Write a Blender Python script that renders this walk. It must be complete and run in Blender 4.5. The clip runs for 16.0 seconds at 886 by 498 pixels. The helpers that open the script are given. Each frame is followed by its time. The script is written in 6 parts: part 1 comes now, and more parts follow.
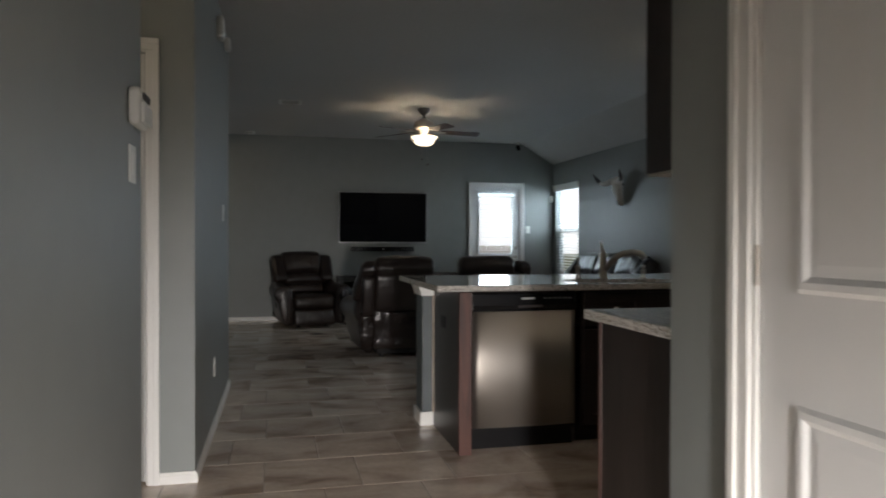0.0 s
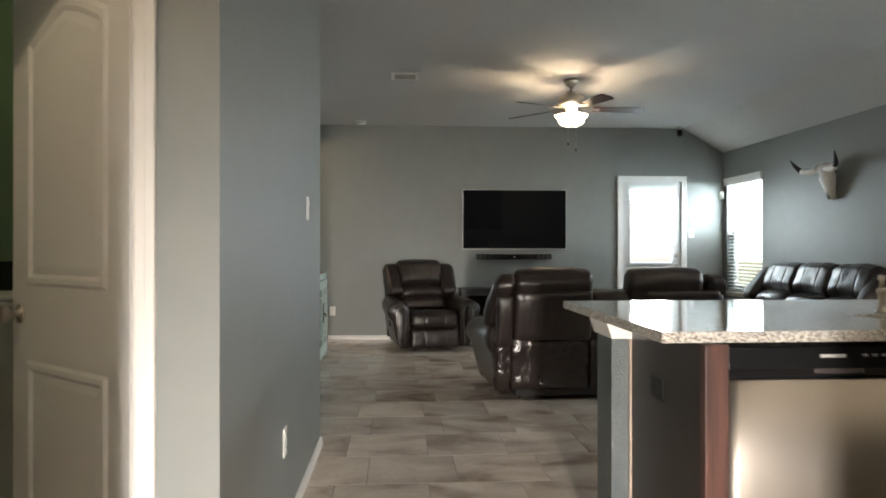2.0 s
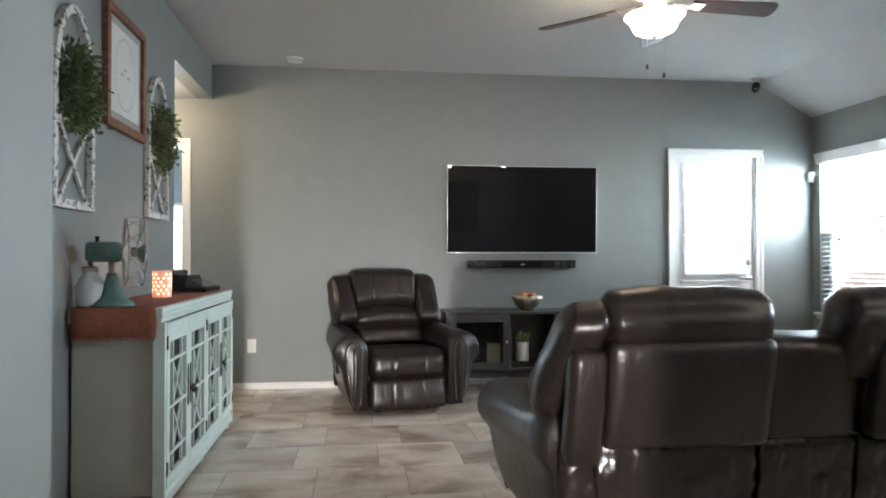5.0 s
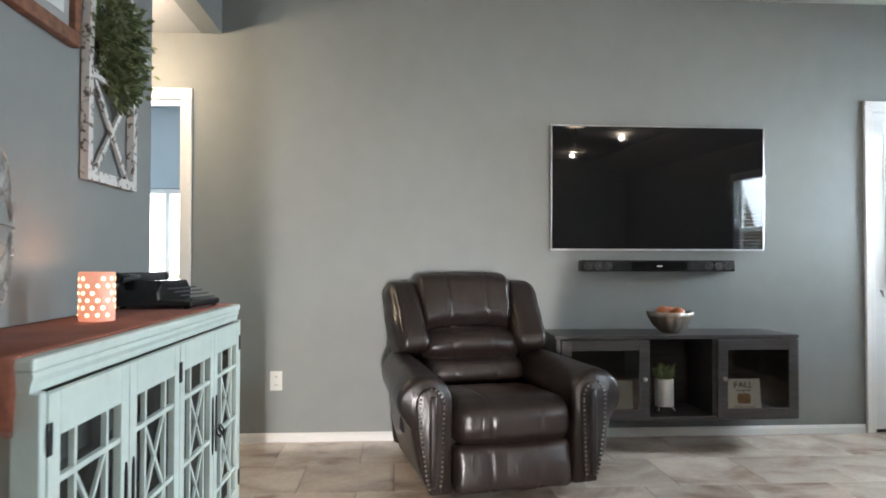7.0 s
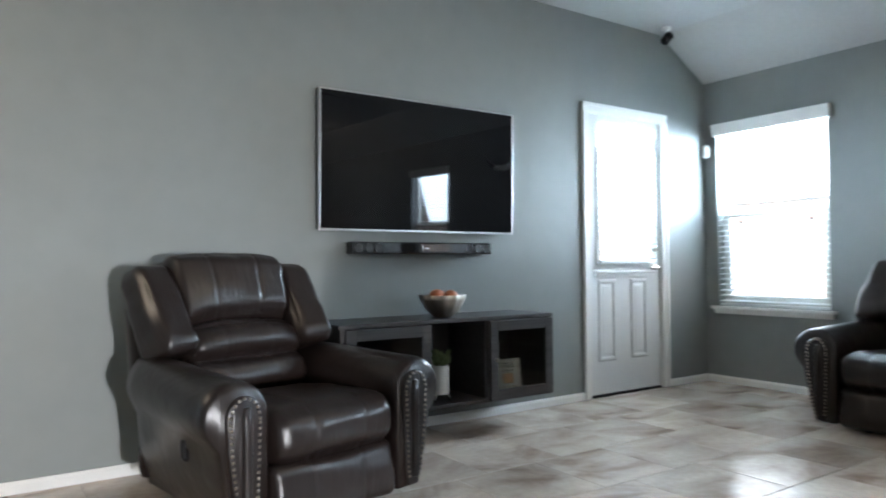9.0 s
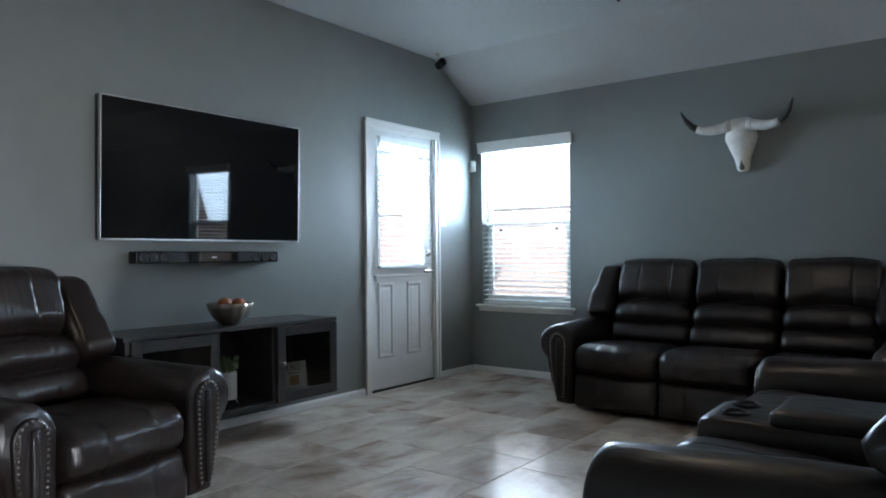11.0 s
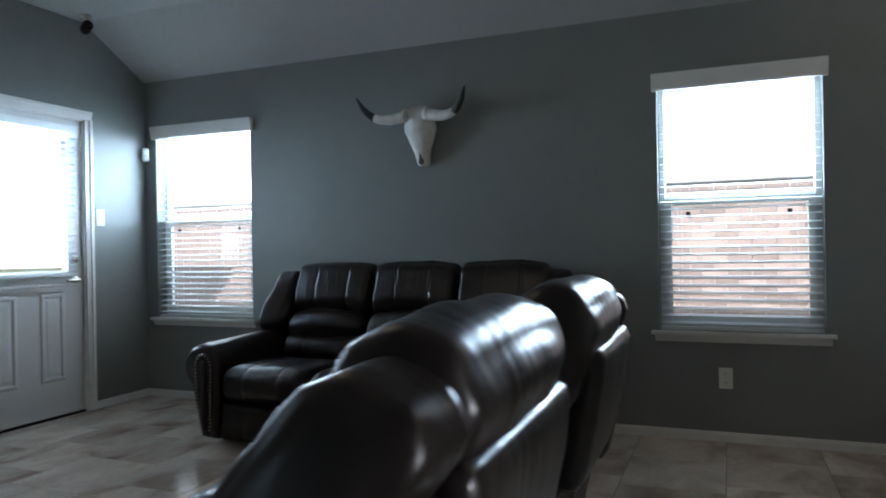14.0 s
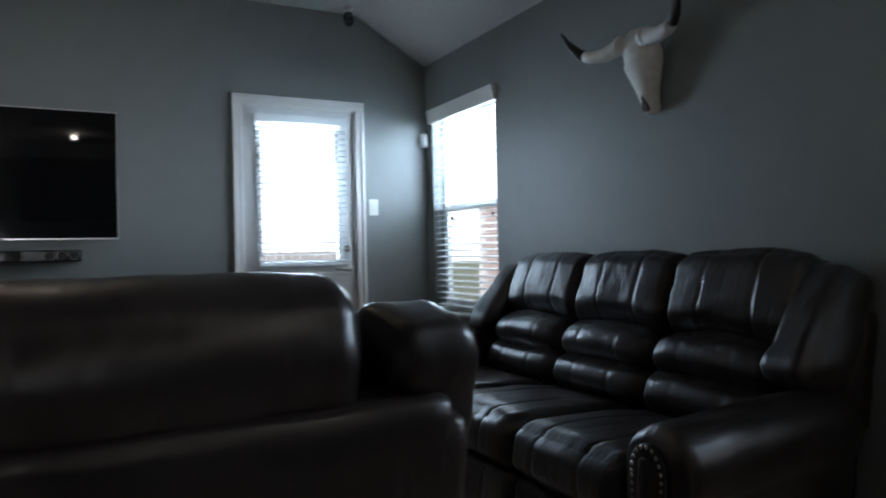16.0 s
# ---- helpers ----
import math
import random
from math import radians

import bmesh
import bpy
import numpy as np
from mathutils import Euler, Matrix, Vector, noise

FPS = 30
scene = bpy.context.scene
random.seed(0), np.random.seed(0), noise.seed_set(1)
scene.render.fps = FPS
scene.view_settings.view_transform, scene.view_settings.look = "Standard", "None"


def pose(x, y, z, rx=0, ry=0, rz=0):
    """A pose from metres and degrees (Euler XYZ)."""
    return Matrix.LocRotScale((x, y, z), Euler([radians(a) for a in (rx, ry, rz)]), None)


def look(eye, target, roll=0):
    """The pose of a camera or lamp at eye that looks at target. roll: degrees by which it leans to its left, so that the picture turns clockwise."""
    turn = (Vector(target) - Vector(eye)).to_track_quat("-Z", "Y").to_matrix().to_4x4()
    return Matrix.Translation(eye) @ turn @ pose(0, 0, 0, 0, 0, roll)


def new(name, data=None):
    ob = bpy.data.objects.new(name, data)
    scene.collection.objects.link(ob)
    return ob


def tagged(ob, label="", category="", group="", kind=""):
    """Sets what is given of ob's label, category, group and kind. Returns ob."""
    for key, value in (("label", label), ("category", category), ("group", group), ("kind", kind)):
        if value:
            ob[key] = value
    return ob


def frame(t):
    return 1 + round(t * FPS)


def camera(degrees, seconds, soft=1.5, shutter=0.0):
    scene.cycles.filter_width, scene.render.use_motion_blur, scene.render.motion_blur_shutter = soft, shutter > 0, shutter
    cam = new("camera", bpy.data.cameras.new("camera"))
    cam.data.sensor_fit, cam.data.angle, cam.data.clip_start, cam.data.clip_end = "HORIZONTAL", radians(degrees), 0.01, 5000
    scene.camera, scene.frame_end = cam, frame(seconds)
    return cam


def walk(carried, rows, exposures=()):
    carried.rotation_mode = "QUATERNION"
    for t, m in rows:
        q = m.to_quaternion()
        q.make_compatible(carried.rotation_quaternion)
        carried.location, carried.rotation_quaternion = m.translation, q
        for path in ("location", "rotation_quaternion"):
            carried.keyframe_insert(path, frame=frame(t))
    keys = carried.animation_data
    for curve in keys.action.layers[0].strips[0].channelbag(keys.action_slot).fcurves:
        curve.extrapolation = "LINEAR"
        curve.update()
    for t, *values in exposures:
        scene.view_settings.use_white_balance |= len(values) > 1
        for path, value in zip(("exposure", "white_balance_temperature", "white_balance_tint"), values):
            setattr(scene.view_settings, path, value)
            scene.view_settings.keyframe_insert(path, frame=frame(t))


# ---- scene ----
cam = camera(64.7, 16.0, soft=1.8, shutter=0.4)
PATH = [
    (0, (0.16, 0.234, 1.142), (0.617, 2.181, 1.126), 0.1),
    (0.5, (0.206, 0.558, 1.14), (0.448, 2.544, 1.126), 0.1),
    (1, (0.227, 0.958, 1.143), (0.368, 2.953, 1.13), 0.0),
    (1.5, (0.236, 1.425, 1.147), (0.367, 3.421, 1.137), -0.0),
    (2, (0.231, 1.918, 1.151), (0.356, 3.914, 1.152), -0.0),
    (2.5, (0.217, 2.426, 1.145), (0.335, 4.423, 1.155), -0.1),
    (3, (0.227, 2.928, 1.138), (0.349, 4.924, 1.15), 0.1),
    (3.5, (0.258, 3.458, 1.119), (0.415, 5.452, 1.141), 0.0),
    (3.7, (0.279, 3.624, 1.122), (0.473, 5.614, 1.142), 0.0),
    (5.8, (0.216, 5.605, 1.095), (0.464, 7.59, 1.129), -0.0),
    (6, (0.191, 5.79, 1.085), (0.411, 7.777, 1.124), -0.1),
    (6.5, (0.139, 6.226, 1.082), (0.298, 8.219, 1.124), 0.1),
    (7, (0.081, 6.639, 1.069), (0.223, 8.633, 1.11), 0.1),
    (7.5, (0.024, 7.005, 1.047), (0.186, 8.997, 1.091), -0.1),
    (8, (-0.131, 7.242, 1.016), (0.293, 9.196, 1.056), -0.1),
    (8.5, (-0.359, 7.352, 0.971), (0.454, 9.178, 1.018), -0.3),
    (9, (-0.533, 7.397, 0.956), (0.601, 9.044, 1.002), -0.5),
    (9.5, (-0.668, 7.4, 0.983), (0.713, 8.846, 1.013), -0.6),
    (10, (-0.771, 7.319, 1.009), (0.728, 8.643, 1.032), -0.6),
    (12.5, (-0.703, 7.157, 1.1), (1.038, 8.142, 1.108), -0.6),
    (13, (-0.462, 7.085, 1.1), (1.365, 7.898, 1.105), -0.9),
    (13.5, (-0.105, 6.886, 1.096), (1.754, 7.625, 1.104), -1.0),
    (14, (0.32, 6.72, 1.098), (2.174, 7.471, 1.097), -1.0),
    (14.5, (0.756, 6.52, 1.095), (2.487, 7.523, 1.089), -1.2),
    (15, (1.239, 6.344, 1.084), (2.733, 7.673, 1.074), -1.4),
    (15.5, (1.714, 6.233, 1.047), (2.978, 7.783, 1.052), -1.3),
    (16, (2.19, 6.174, 1.037), (3.106, 7.952, 1.043), -1.2),
]
EXPOSURES = [(0, -1.0, 6500, 13), (0.5, -0.35, 6650, 13), (1, 0.2, 6900, 13), (1.5, 0.5, 7050, 13), (2, 0.62, 7050, 13), (3.5, 1.02, 6500, 13), (6, 1.45, 6500, 15), (7, 1.61, 6500, 15), (8, 1.81, 6400, 14), (8.5, 1.77, 6200, 12), (9, 1.38, 5950, 11), (9.5, 0.92, 5800, 10), (10, 0.62, 5700, 10), (12.3, 0.4, 5700, 11), (14, -0.05, 5750, 11), (15, -0.2, 5800, 12), (15.5, -0.4, 5850, 13), (16, -0.45, 5850, 13)]
walk(cam, [(t, look(eye, target, roll)) for t, eye, target, roll in PATH], EXPOSURES)

# ---- sky, lamps ----
world = bpy.data.worlds.new("world")
scene.world = world
world.use_nodes = True
wn = world.node_tree
sky = wn.nodes.new("ShaderNodeTexSky")
sky.sky_type, sky.sun_disc = "NISHITA", False
sky.sun_elevation, sky.sun_rotation = radians(33), radians(233)
wn.links.new(sky.outputs[0], wn.nodes["Background"].inputs[0])
wn.nodes["Background"].inputs[1].default_value = 0.15


def area(name, m, w, h, watts, colour, spread=180):
    d = bpy.data.lights.new(name, "AREA")
    d.shape, d.size, d.size_y, d.energy, d.color, d.spread = "RECTANGLE", w, h, watts, colour, radians(spread)
    ob = new(name, d)
    ob.matrix_world = m
    return ob


def bulb(name, x, y, z, watts, colour, radius=0.04):
    d = bpy.data.lights.new(name, "POINT")
    d.energy, d.color, d.shadow_soft_size = watts, colour, radius
    ob = new(name, d)
    ob.location = (x, y, z)
    return ob


DAY, WARM = (0.71, 0.885, 1.0), (1.0, 0.80, 0.56)
sun = bpy.data.lights.new("sun", "SUN")
sun.energy, sun.angle, sun.color = 5.0, radians(0.5), (1.0, 0.95, 0.87)
new("sun", sun).matrix_world = look((0, 0, 10), (1.6, 1.2, 8.7))
# daylight standing in the upper sashes and the back door's glass
area("window_light", look((4.69, 10.35, 1.69), (0, 10.30, 0.1)), 0.86, 0.66, 64, DAY, 178)
area("window_light", look((4.69, 6.657, 1.69), (0, 6.657, 0.1)), 0.82, 0.66, 34, DAY, 140)
area("window_light", look((3.515, 11.03, 1.475), (3.48, 7.0, 0.1)), 0.56, 0.97, 24, DAY, 115)
# entry light from an unseen, assumed sidelight, aimed down to spare the far wall
area("window_light", look((0.46, -1.60, 0.62), (0.50, 1.8, -1.25)), 0.28, 0.95, 185, (1.0, 0.97, 0.93), 84)
# lamp in the assumed bedroom window, giving the bright lower wall
area("window_light", look((-2.0, 13.19, 1.12), (-2.0, 5, 1.0)), 1.45, 1.2, 60, DAY)
bulb("lamp_light", 1.842, 8.345, 2.355, 9.5, WARM, 0.012)
bulb("lamp_light", 1.842, 8.425, 2.355, 9.5, WARM, 0.012)
bulb("lamp_light", -1.5, 10.25, 2.3, 12, WARM, 0.06)
bulb("lamp_light", -1.35, 2.9, 2.6, 12.0, (1.0, 0.80, 0.55), 0.06)
# dim bulb added for the laundry's green walls, its fixture unseen
bulb("lamp_light", -1.0, 4.9, 2.5, 2.6, (1.0, 0.9, 0.7), 0.08)


# ---- materials ----
def mat(name, colour, rough=0.6, metal=0.0, grain=0.0, grain_scale=40.0, bump=0.0, bump_scale=200.0, blotch=0.0,
        blotch_scale=3.0, coat=0.0, rough_var=0.0, per_object=0.0, spec=0.5, bump_dist=0.0015, bump_stretch=None):
    m = bpy.data.materials.new(name)
    m.use_nodes = True
    nt = m.node_tree
    n, l = nt.nodes, nt.links
    b = n["Principled BSDF"]
    b.inputs["Roughness"].default_value, b.inputs["Metallic"].default_value = rough, metal
    b.inputs["Coat Weight"].default_value = coat
    b.inputs["Specular IOR Level"].default_value = spec
    tc = n.new("ShaderNodeTexCoord")

    def tex(scale, detail=4.0):
        t = n.new("ShaderNodeTexNoise")
        t.inputs["Scale"].default_value, t.inputs["Detail"].default_value = scale, detail
        l.new(tc.outputs["Object"], t.inputs["Vector"])
        return t.outputs[0]

    def scaled(sock, amount):
        r = n.new("ShaderNodeMapRange")
        r.inputs["From Min"].default_value, r.inputs["From Max"].default_value = 0.25, 0.75
        r.inputs["To Min"].default_value, r.inputs["To Max"].default_value = 1 - amount, 1 + amount
        l.new(sock, r.inputs["Value"])
        return r.outputs[0]

    value = None
    socks = []
    if grain:
        socks.append(scaled(tex(grain_scale), grain))
    if blotch:
        socks.append(scaled(tex(blotch_scale, 5.0), blotch))
    if per_object:
        oi = n.new("ShaderNodeObjectInfo")
        r = n.new("ShaderNodeMapRange")
        r.inputs["To Min"].default_value, r.inputs["To Max"].default_value = 1 - per_object, 1 + per_object
        l.new(oi.outputs["Random"], r.inputs["Value"])
        socks.append(r.outputs[0])
    for s in socks:
        if value is None:
            value = s
        else:
            mu = n.new("ShaderNodeMath")
            mu.operation = "MULTIPLY"
            l.new(value, mu.inputs[0]), l.new(s, mu.inputs[1])
            value = mu.outputs[0]
    if value is None:
        b.inputs["Base Color"].default_value = (*colour, 1)
    else:
        mx = n.new("ShaderNodeVectorMath")
        mx.operation = "SCALE"
        mx.inputs[0].default_value = colour
        l.new(value, mx.inputs["Scale"])
        l.new(mx.outputs[0], b.inputs["Base Color"])
    if rough_var:
        r = n.new("ShaderNodeMapRange")
        r.inputs["From Min"].default_value, r.inputs["From Max"].default_value = 0.3, 0.7
        r.inputs["To Min"].default_value, r.inputs["To Max"].default_value = max(0.02, rough - rough_var), rough + rough_var
        l.new(tex(9.0), r.inputs["Value"])
        l.new(r.outputs[0], b.inputs["Roughness"])
    if bump:
        bp = n.new("ShaderNodeBump")
        bp.inputs["Strength"].default_value, bp.inputs["Distance"].default_value = bump, bump_dist
        if bump_stretch:
            mp, t = n.new("ShaderNodeMapping"), n.new("ShaderNodeTexNoise")
            mp.inputs["Scale"].default_value = bump_stretch
            t.inputs["Scale"].default_value, t.inputs["Detail"].default_value, t.inputs["Distortion"].default_value = bump_scale, 1.5, 0.5
            l.new(tc.outputs["Object"], mp.inputs["Vector"]), l.new(mp.outputs[0], t.inputs["Vector"])
            l.new(t.outputs[0], bp.inputs["Height"])
        else:
            l.new(tex(bump_scale, 3.0), bp.inputs["Height"])
        l.new(bp.outputs[0], b.inputs["Normal"])
    return m


def glowing(name, colour, strength, base=(0.8, 0.8, 0.8)):
    m = mat(name, base, 0.4)
    b = m.node_tree.nodes["Principled BSDF"]
    b.inputs["Emission Color"].default_value = (*colour, 1)
    b.inputs["Emission Strength"].default_value = strength
    return m


def clear(name, tint=(1, 1, 1), gloss=0.05):
    """A thin pane: what lies behind, under a faint mirror image."""
    m = bpy.data.materials.new(name)
    m.use_nodes = True
    n, l = m.node_tree.nodes, m.node_tree.links
    tr, gl, mx = n.new("ShaderNodeBsdfTransparent"), n.new("ShaderNodeBsdfGlossy"), n.new("ShaderNodeMixShader")
    tr.inputs[0].default_value = (*tint, 1)
    gl.inputs["Roughness"].default_value = 0.02
    mx.inputs[0].default_value = gloss
    l.new(tr.outputs[0], mx.inputs[1]), l.new(gl.outputs[0], mx.inputs[2])
    l.new(mx.outputs[0], n["Material Output"].inputs[0])
    return m


PAINT = mat("wall_paint", (0.222, 0.236, 0.229), 0.5, grain=0.03, grain_scale=8, bump=0.25, bump_scale=160, blotch=0.03, blotch_scale=1.2)
PAINT_BLUE = mat("blue_paint", (0.29, 0.33, 0.355), 0.5, bump=0.2, bump_scale=160, blotch=0.04, blotch_scale=1.5)
PAINT_GREEN = mat("green_paint", (0.22, 0.34, 0.20), 0.6, bump=0.2, bump_scale=160, blotch=0.04, blotch_scale=1.5)
CEIL = mat("ceiling_paint", (0.49, 0.49, 0.478), 0.8, grain=0.03, grain_scale=30, bump=0.35, bump_scale=90, blotch=0.03, blotch_scale=1.0)
TRIM = mat("white_trim", (0.78, 0.77, 0.74), 0.35, blotch=0.03, blotch_scale=6)
DOORW = mat("white_door", (0.74, 0.74, 0.73), 0.4, bump=0.06, bump_scale=300, blotch=0.03)
GROUT = mat("grout", (0.25, 0.22, 0.195), 0.85, grain=0.12, grain_scale=60)
LEATHER = mat("brown_leather", (0.0165, 0.0108, 0.0092), 0.32, grain=0.08, grain_scale=60, bump=0.42, bump_scale=11, blotch=0.10, blotch_scale=3, bump_dist=0.008, bump_stretch=(2.6, 0.8, 0.8))
CRUMPLED = mat("loose_leather", (0.0165, 0.0108, 0.0092), 0.27, grain=0.08, grain_scale=60, bump=0.8, bump_scale=9, blotch=0.10, blotch_scale=3, bump_dist=0.028, bump_stretch=(1.6, 1.0, 0.9))
BLACKFAB = mat("black_cloth", (0.012, 0.011, 0.011), 0.9)
NAIL = mat("nail_brass", (0.35, 0.30, 0.25), 0.3, 1.0)


# ---- mesh helpers ----
def part(name, bm, material, parent=None, label="", smooth=False, m=None):
    me = bpy.data.meshes.new(name)
    bm.normal_update()
    bm.to_mesh(me)
    bm.free()
    if smooth:
        me.shade_smooth()
    me.materials.append(material)
    ob = new(name, me)
    if parent is not None:
        ob.parent = parent
    if m is not None:
        ob.matrix_local = m
    if label:
        ob["label"] = label
    return ob


def thing(name, m, label, category, group="", kind=""):
    ob = new(name)
    ob.matrix_world = m
    return tagged(ob, label, category, group, kind)


def box(x0, y0, z0, x1, y1, z1, bevel=0.0, seg=2, bm=None):
    b = bmesh.new()
    bmesh.ops.create_cube(b, size=1, matrix=Matrix.LocRotScale(((x0 + x1) / 2, (y0 + y1) / 2, (z0 + z1) / 2), None, (abs(x1 - x0), abs(y1 - y0), abs(z1 - z0))))
    if bevel:
        bmesh.ops.bevel(b, geom=b.edges[:], offset=bevel, segments=seg, affect="EDGES", profile=0.5)
    if bm is None:
        return b
    me = bpy.data.meshes.new("t")
    b.to_mesh(me)
    b.free()
    bm.from_mesh(me)
    bpy.data.meshes.remove(me)
    return bm


def join(*bms):
    out = bmesh.new()
    for b in bms:
        me = bpy.data.meshes.new("t")
        b.to_mesh(me)
        b.free()
        out.from_mesh(me)
        bpy.data.meshes.remove(me)
    return out


def turn(bm, m):
    bmesh.ops.transform(bm, matrix=m, verts=bm.verts)
    return bm


def lathe(rows, seg=24, m=None):
    """A turned shape: rows of (radius, z)."""
    bm = bmesh.new()
    rings = [[bm.verts.new((r * math.cos(2 * math.pi * k / seg), r * math.sin(2 * math.pi * k / seg), z)) for k in range(seg)] for r, z in rows]
    for a, b in zip(rings, rings[1:]):
        for k in range(seg):
            bm.faces.new((a[k], a[(k + 1) % seg], b[(k + 1) % seg], b[k]))
    bmesh.ops.remove_doubles(bm, verts=bm.verts, dist=1e-5)
    bmesh.ops.contextual_create(bm, geom=[e for e in bm.edges if e.is_boundary and abs(e.verts[0].co.z - rows[0][1]) < 1e-6]) if rows[0][0] > 1e-4 else None
    bmesh.ops.contextual_create(bm, geom=[e for e in bm.edges if e.is_boundary and abs(e.verts[0].co.z - rows[-1][1]) < 1e-6]) if rows[-1][0] > 1e-4 else None
    bmesh.ops.recalc_face_normals(bm, faces=bm.faces)
    return turn(bm, m) if m is not None else bm


def tube(points, radii, seg=10, caps=True):
    """A round bar along a line of points."""
    bm = bmesh.new()
    pts = [Vector(p) for p in points]
    rings = []
    for i, p in enumerate(pts):
        d = (pts[min(i + 1, len(pts) - 1)] - pts[max(i - 1, 0)]).normalized()
        up = Vector((0, 0, 1)) if abs(d.z) < 0.9 else Vector((0, 1, 0))
        u = d.cross(up).normalized()
        v = d.cross(u)
        r = radii[i] if isinstance(radii, (list, tuple)) else radii
        rings.append([bm.verts.new(p + r * (math.cos(2 * math.pi * k / seg) * u + math.sin(2 * math.pi * k / seg) * v)) for k in range(seg)])
    for a, b in zip(rings, rings[1:]):
        for k in range(seg):
            bm.faces.new((a[k], a[(k + 1) % seg], b[(k + 1) % seg], b[k]))
    if caps:
        bm.faces.new(rings[0][::-1]), bm.faces.new(rings[-1])
    bmesh.ops.recalc_face_normals(bm, faces=bm.faces)
    return bm


def prism(outline, depth, bevel=0.0):
    """An outline in x and z, set out along y from 0 to depth."""
    bm = bmesh.new()
    f = bm.faces.new([bm.verts.new((x, 0, z)) for x, z in outline])
    r = bmesh.ops.extrude_face_region(bm, geom=[f])
    bmesh.ops.translate(bm, vec=(0, depth, 0), verts=[v for v in r["geom"] if isinstance(v, bmesh.types.BMVert)])
    bmesh.ops.recalc_face_normals(bm, faces=bm.faces)
    if bevel:
        bmesh.ops.bevel(bm, geom=[e for e in bm.edges if abs(e.verts[0].co.y - e.verts[1].co.y) < 1e-6], offset=bevel, segments=2, affect="EDGES", profile=0.5)
    return bm


def soft(sx, sy, sz, r, n=12, bulge=(0, 0, 0), seams=(), wrinkle=0.0, fn=None, sag=0.0, seed=0.0):
    """A padded block about its own centre: rounded by r, bulged by so much on each axis, with sewn seams across x."""
    bm = bmesh.new()
    hx, hy, hz = sx / 2, sy / 2, sz / 2
    rv = (r, r, r) if isinstance(r, float) else r
    nx = n * (6 if seams else 2)
    bmesh.ops.create_cube(bm, size=2)
    cuts = {0: nx, 1: n, 2: n}
    for axis, c in cuts.items():
        edges = [e for e in bm.edges if abs(abs(e.verts[0].co[axis] - e.verts[1].co[axis]) - 2) < 1e-6]
        bmesh.ops.subdivide_edges(bm, edges=edges, cuts=c, use_grid_fill=True)
    h = Vector((hx, hy, hz))
    for v in bm.verts:
        p = Vector([math.copysign(abs(c) ** 0.8, c) for c in v.co])
        q = Vector((p.x * hx, p.y * hy, p.z * hz))
        core = Vector([max(-h[i] + rv[i], min(h[i] - rv[i], q[i])) for i in range(3)])
        d = Vector([(q[i] - core[i]) / rv[i] for i in range(3)])
        if d.length > 1e-9:
            d.normalize()
            q = core + Vector([d[i] * rv[i] for i in range(3)])
        ax, ay, az = 1 - p.x ** 2, 1 - p.y ** 2, 1 - p.z ** 2
        q += Vector((p.x * bulge[0] * ay * az, p.y * bulge[1] * ax ** 0.5 * az, p.z * bulge[2] * ax ** 0.5 * ay))
        dent = sum(math.exp(-((q.x - s) / 0.008) ** 2) for s in seams) * 0.0048
        out = Vector((0, p.y if abs(p.y) > 0.9 else 0, p.z if abs(p.z) > 0.9 else 0))
        q -= out * dent
        if wrinkle:
            q += p.normalized() * wrinkle * (noise.noise(Vector((q.x * 7 + seed, q.y * 9, q.z * 16))) + 0.15 * noise.noise(Vector((q.x * 22, q.y * 20 + seed, q.z * 30))))
        if sag:
            q.z -= sag * ax * ay
        v.co = fn(q) if fn else q
    bmesh.ops.recalc_face_normals(bm, faces=bm.faces)
    return bm


def panel_wall(name, axis, a, b, u0, u1, z0, z1, holes, material, label):
    """A wall between a and b on one axis ('x' or 'y'), from u0 to u1 along the other, with openings (u, u, z, z) through it."""
    us = sorted({u0, u1, *[h[0] for h in holes], *[h[1] for h in holes]})
    zs = sorted({z0, z1, *[h[2] for h in holes], *[h[3] for h in holes]})
    bm = bmesh.new()
    solid = lambda i, k: 0 <= i < len(us) - 1 and 0 <= k < len(zs) - 1 and not any(
        h[0] - 1e-6 <= us[i] and us[i + 1] <= h[1] + 1e-6 and h[2] - 1e-6 <= zs[k] and zs[k + 1] <= h[3] + 1e-6 for h in holes)
    at = lambda w, u, z: (w, u, z) if axis == "x" else (u, w, z)
    quad = lambda *p: bm.faces.new([bm.verts.new(q) for q in p])
    for i in range(len(us) - 1):
        for k in range(len(zs) - 1):
            if not solid(i, k):
                continue
            ua, ub, za, zb = us[i], us[i + 1], zs[k], zs[k + 1]
            for w in (a, b):
                quad(at(w, ua, za), at(w, ub, za), at(w, ub, zb), at(w, ua, zb))
            for di, dk, p, q in ((-1, 0, (ua, za), (ua, zb)), (1, 0, (ub, za), (ub, zb)), (0, -1, (ua, za), (ub, za)), (0, 1, (ua, zb), (ub, zb))):
                if not solid(i + di, k + dk):
                    quad(at(a, *p), at(a, *q), at(b, *q), at(b, *p))
    bmesh.ops.remove_doubles(bm, verts=bm.verts, dist=1e-5)
    bmesh.ops.recalc_face_normals(bm, faces=bm.faces)
    return tagged(part(name, bm, material), label, "wall", kind="structure")


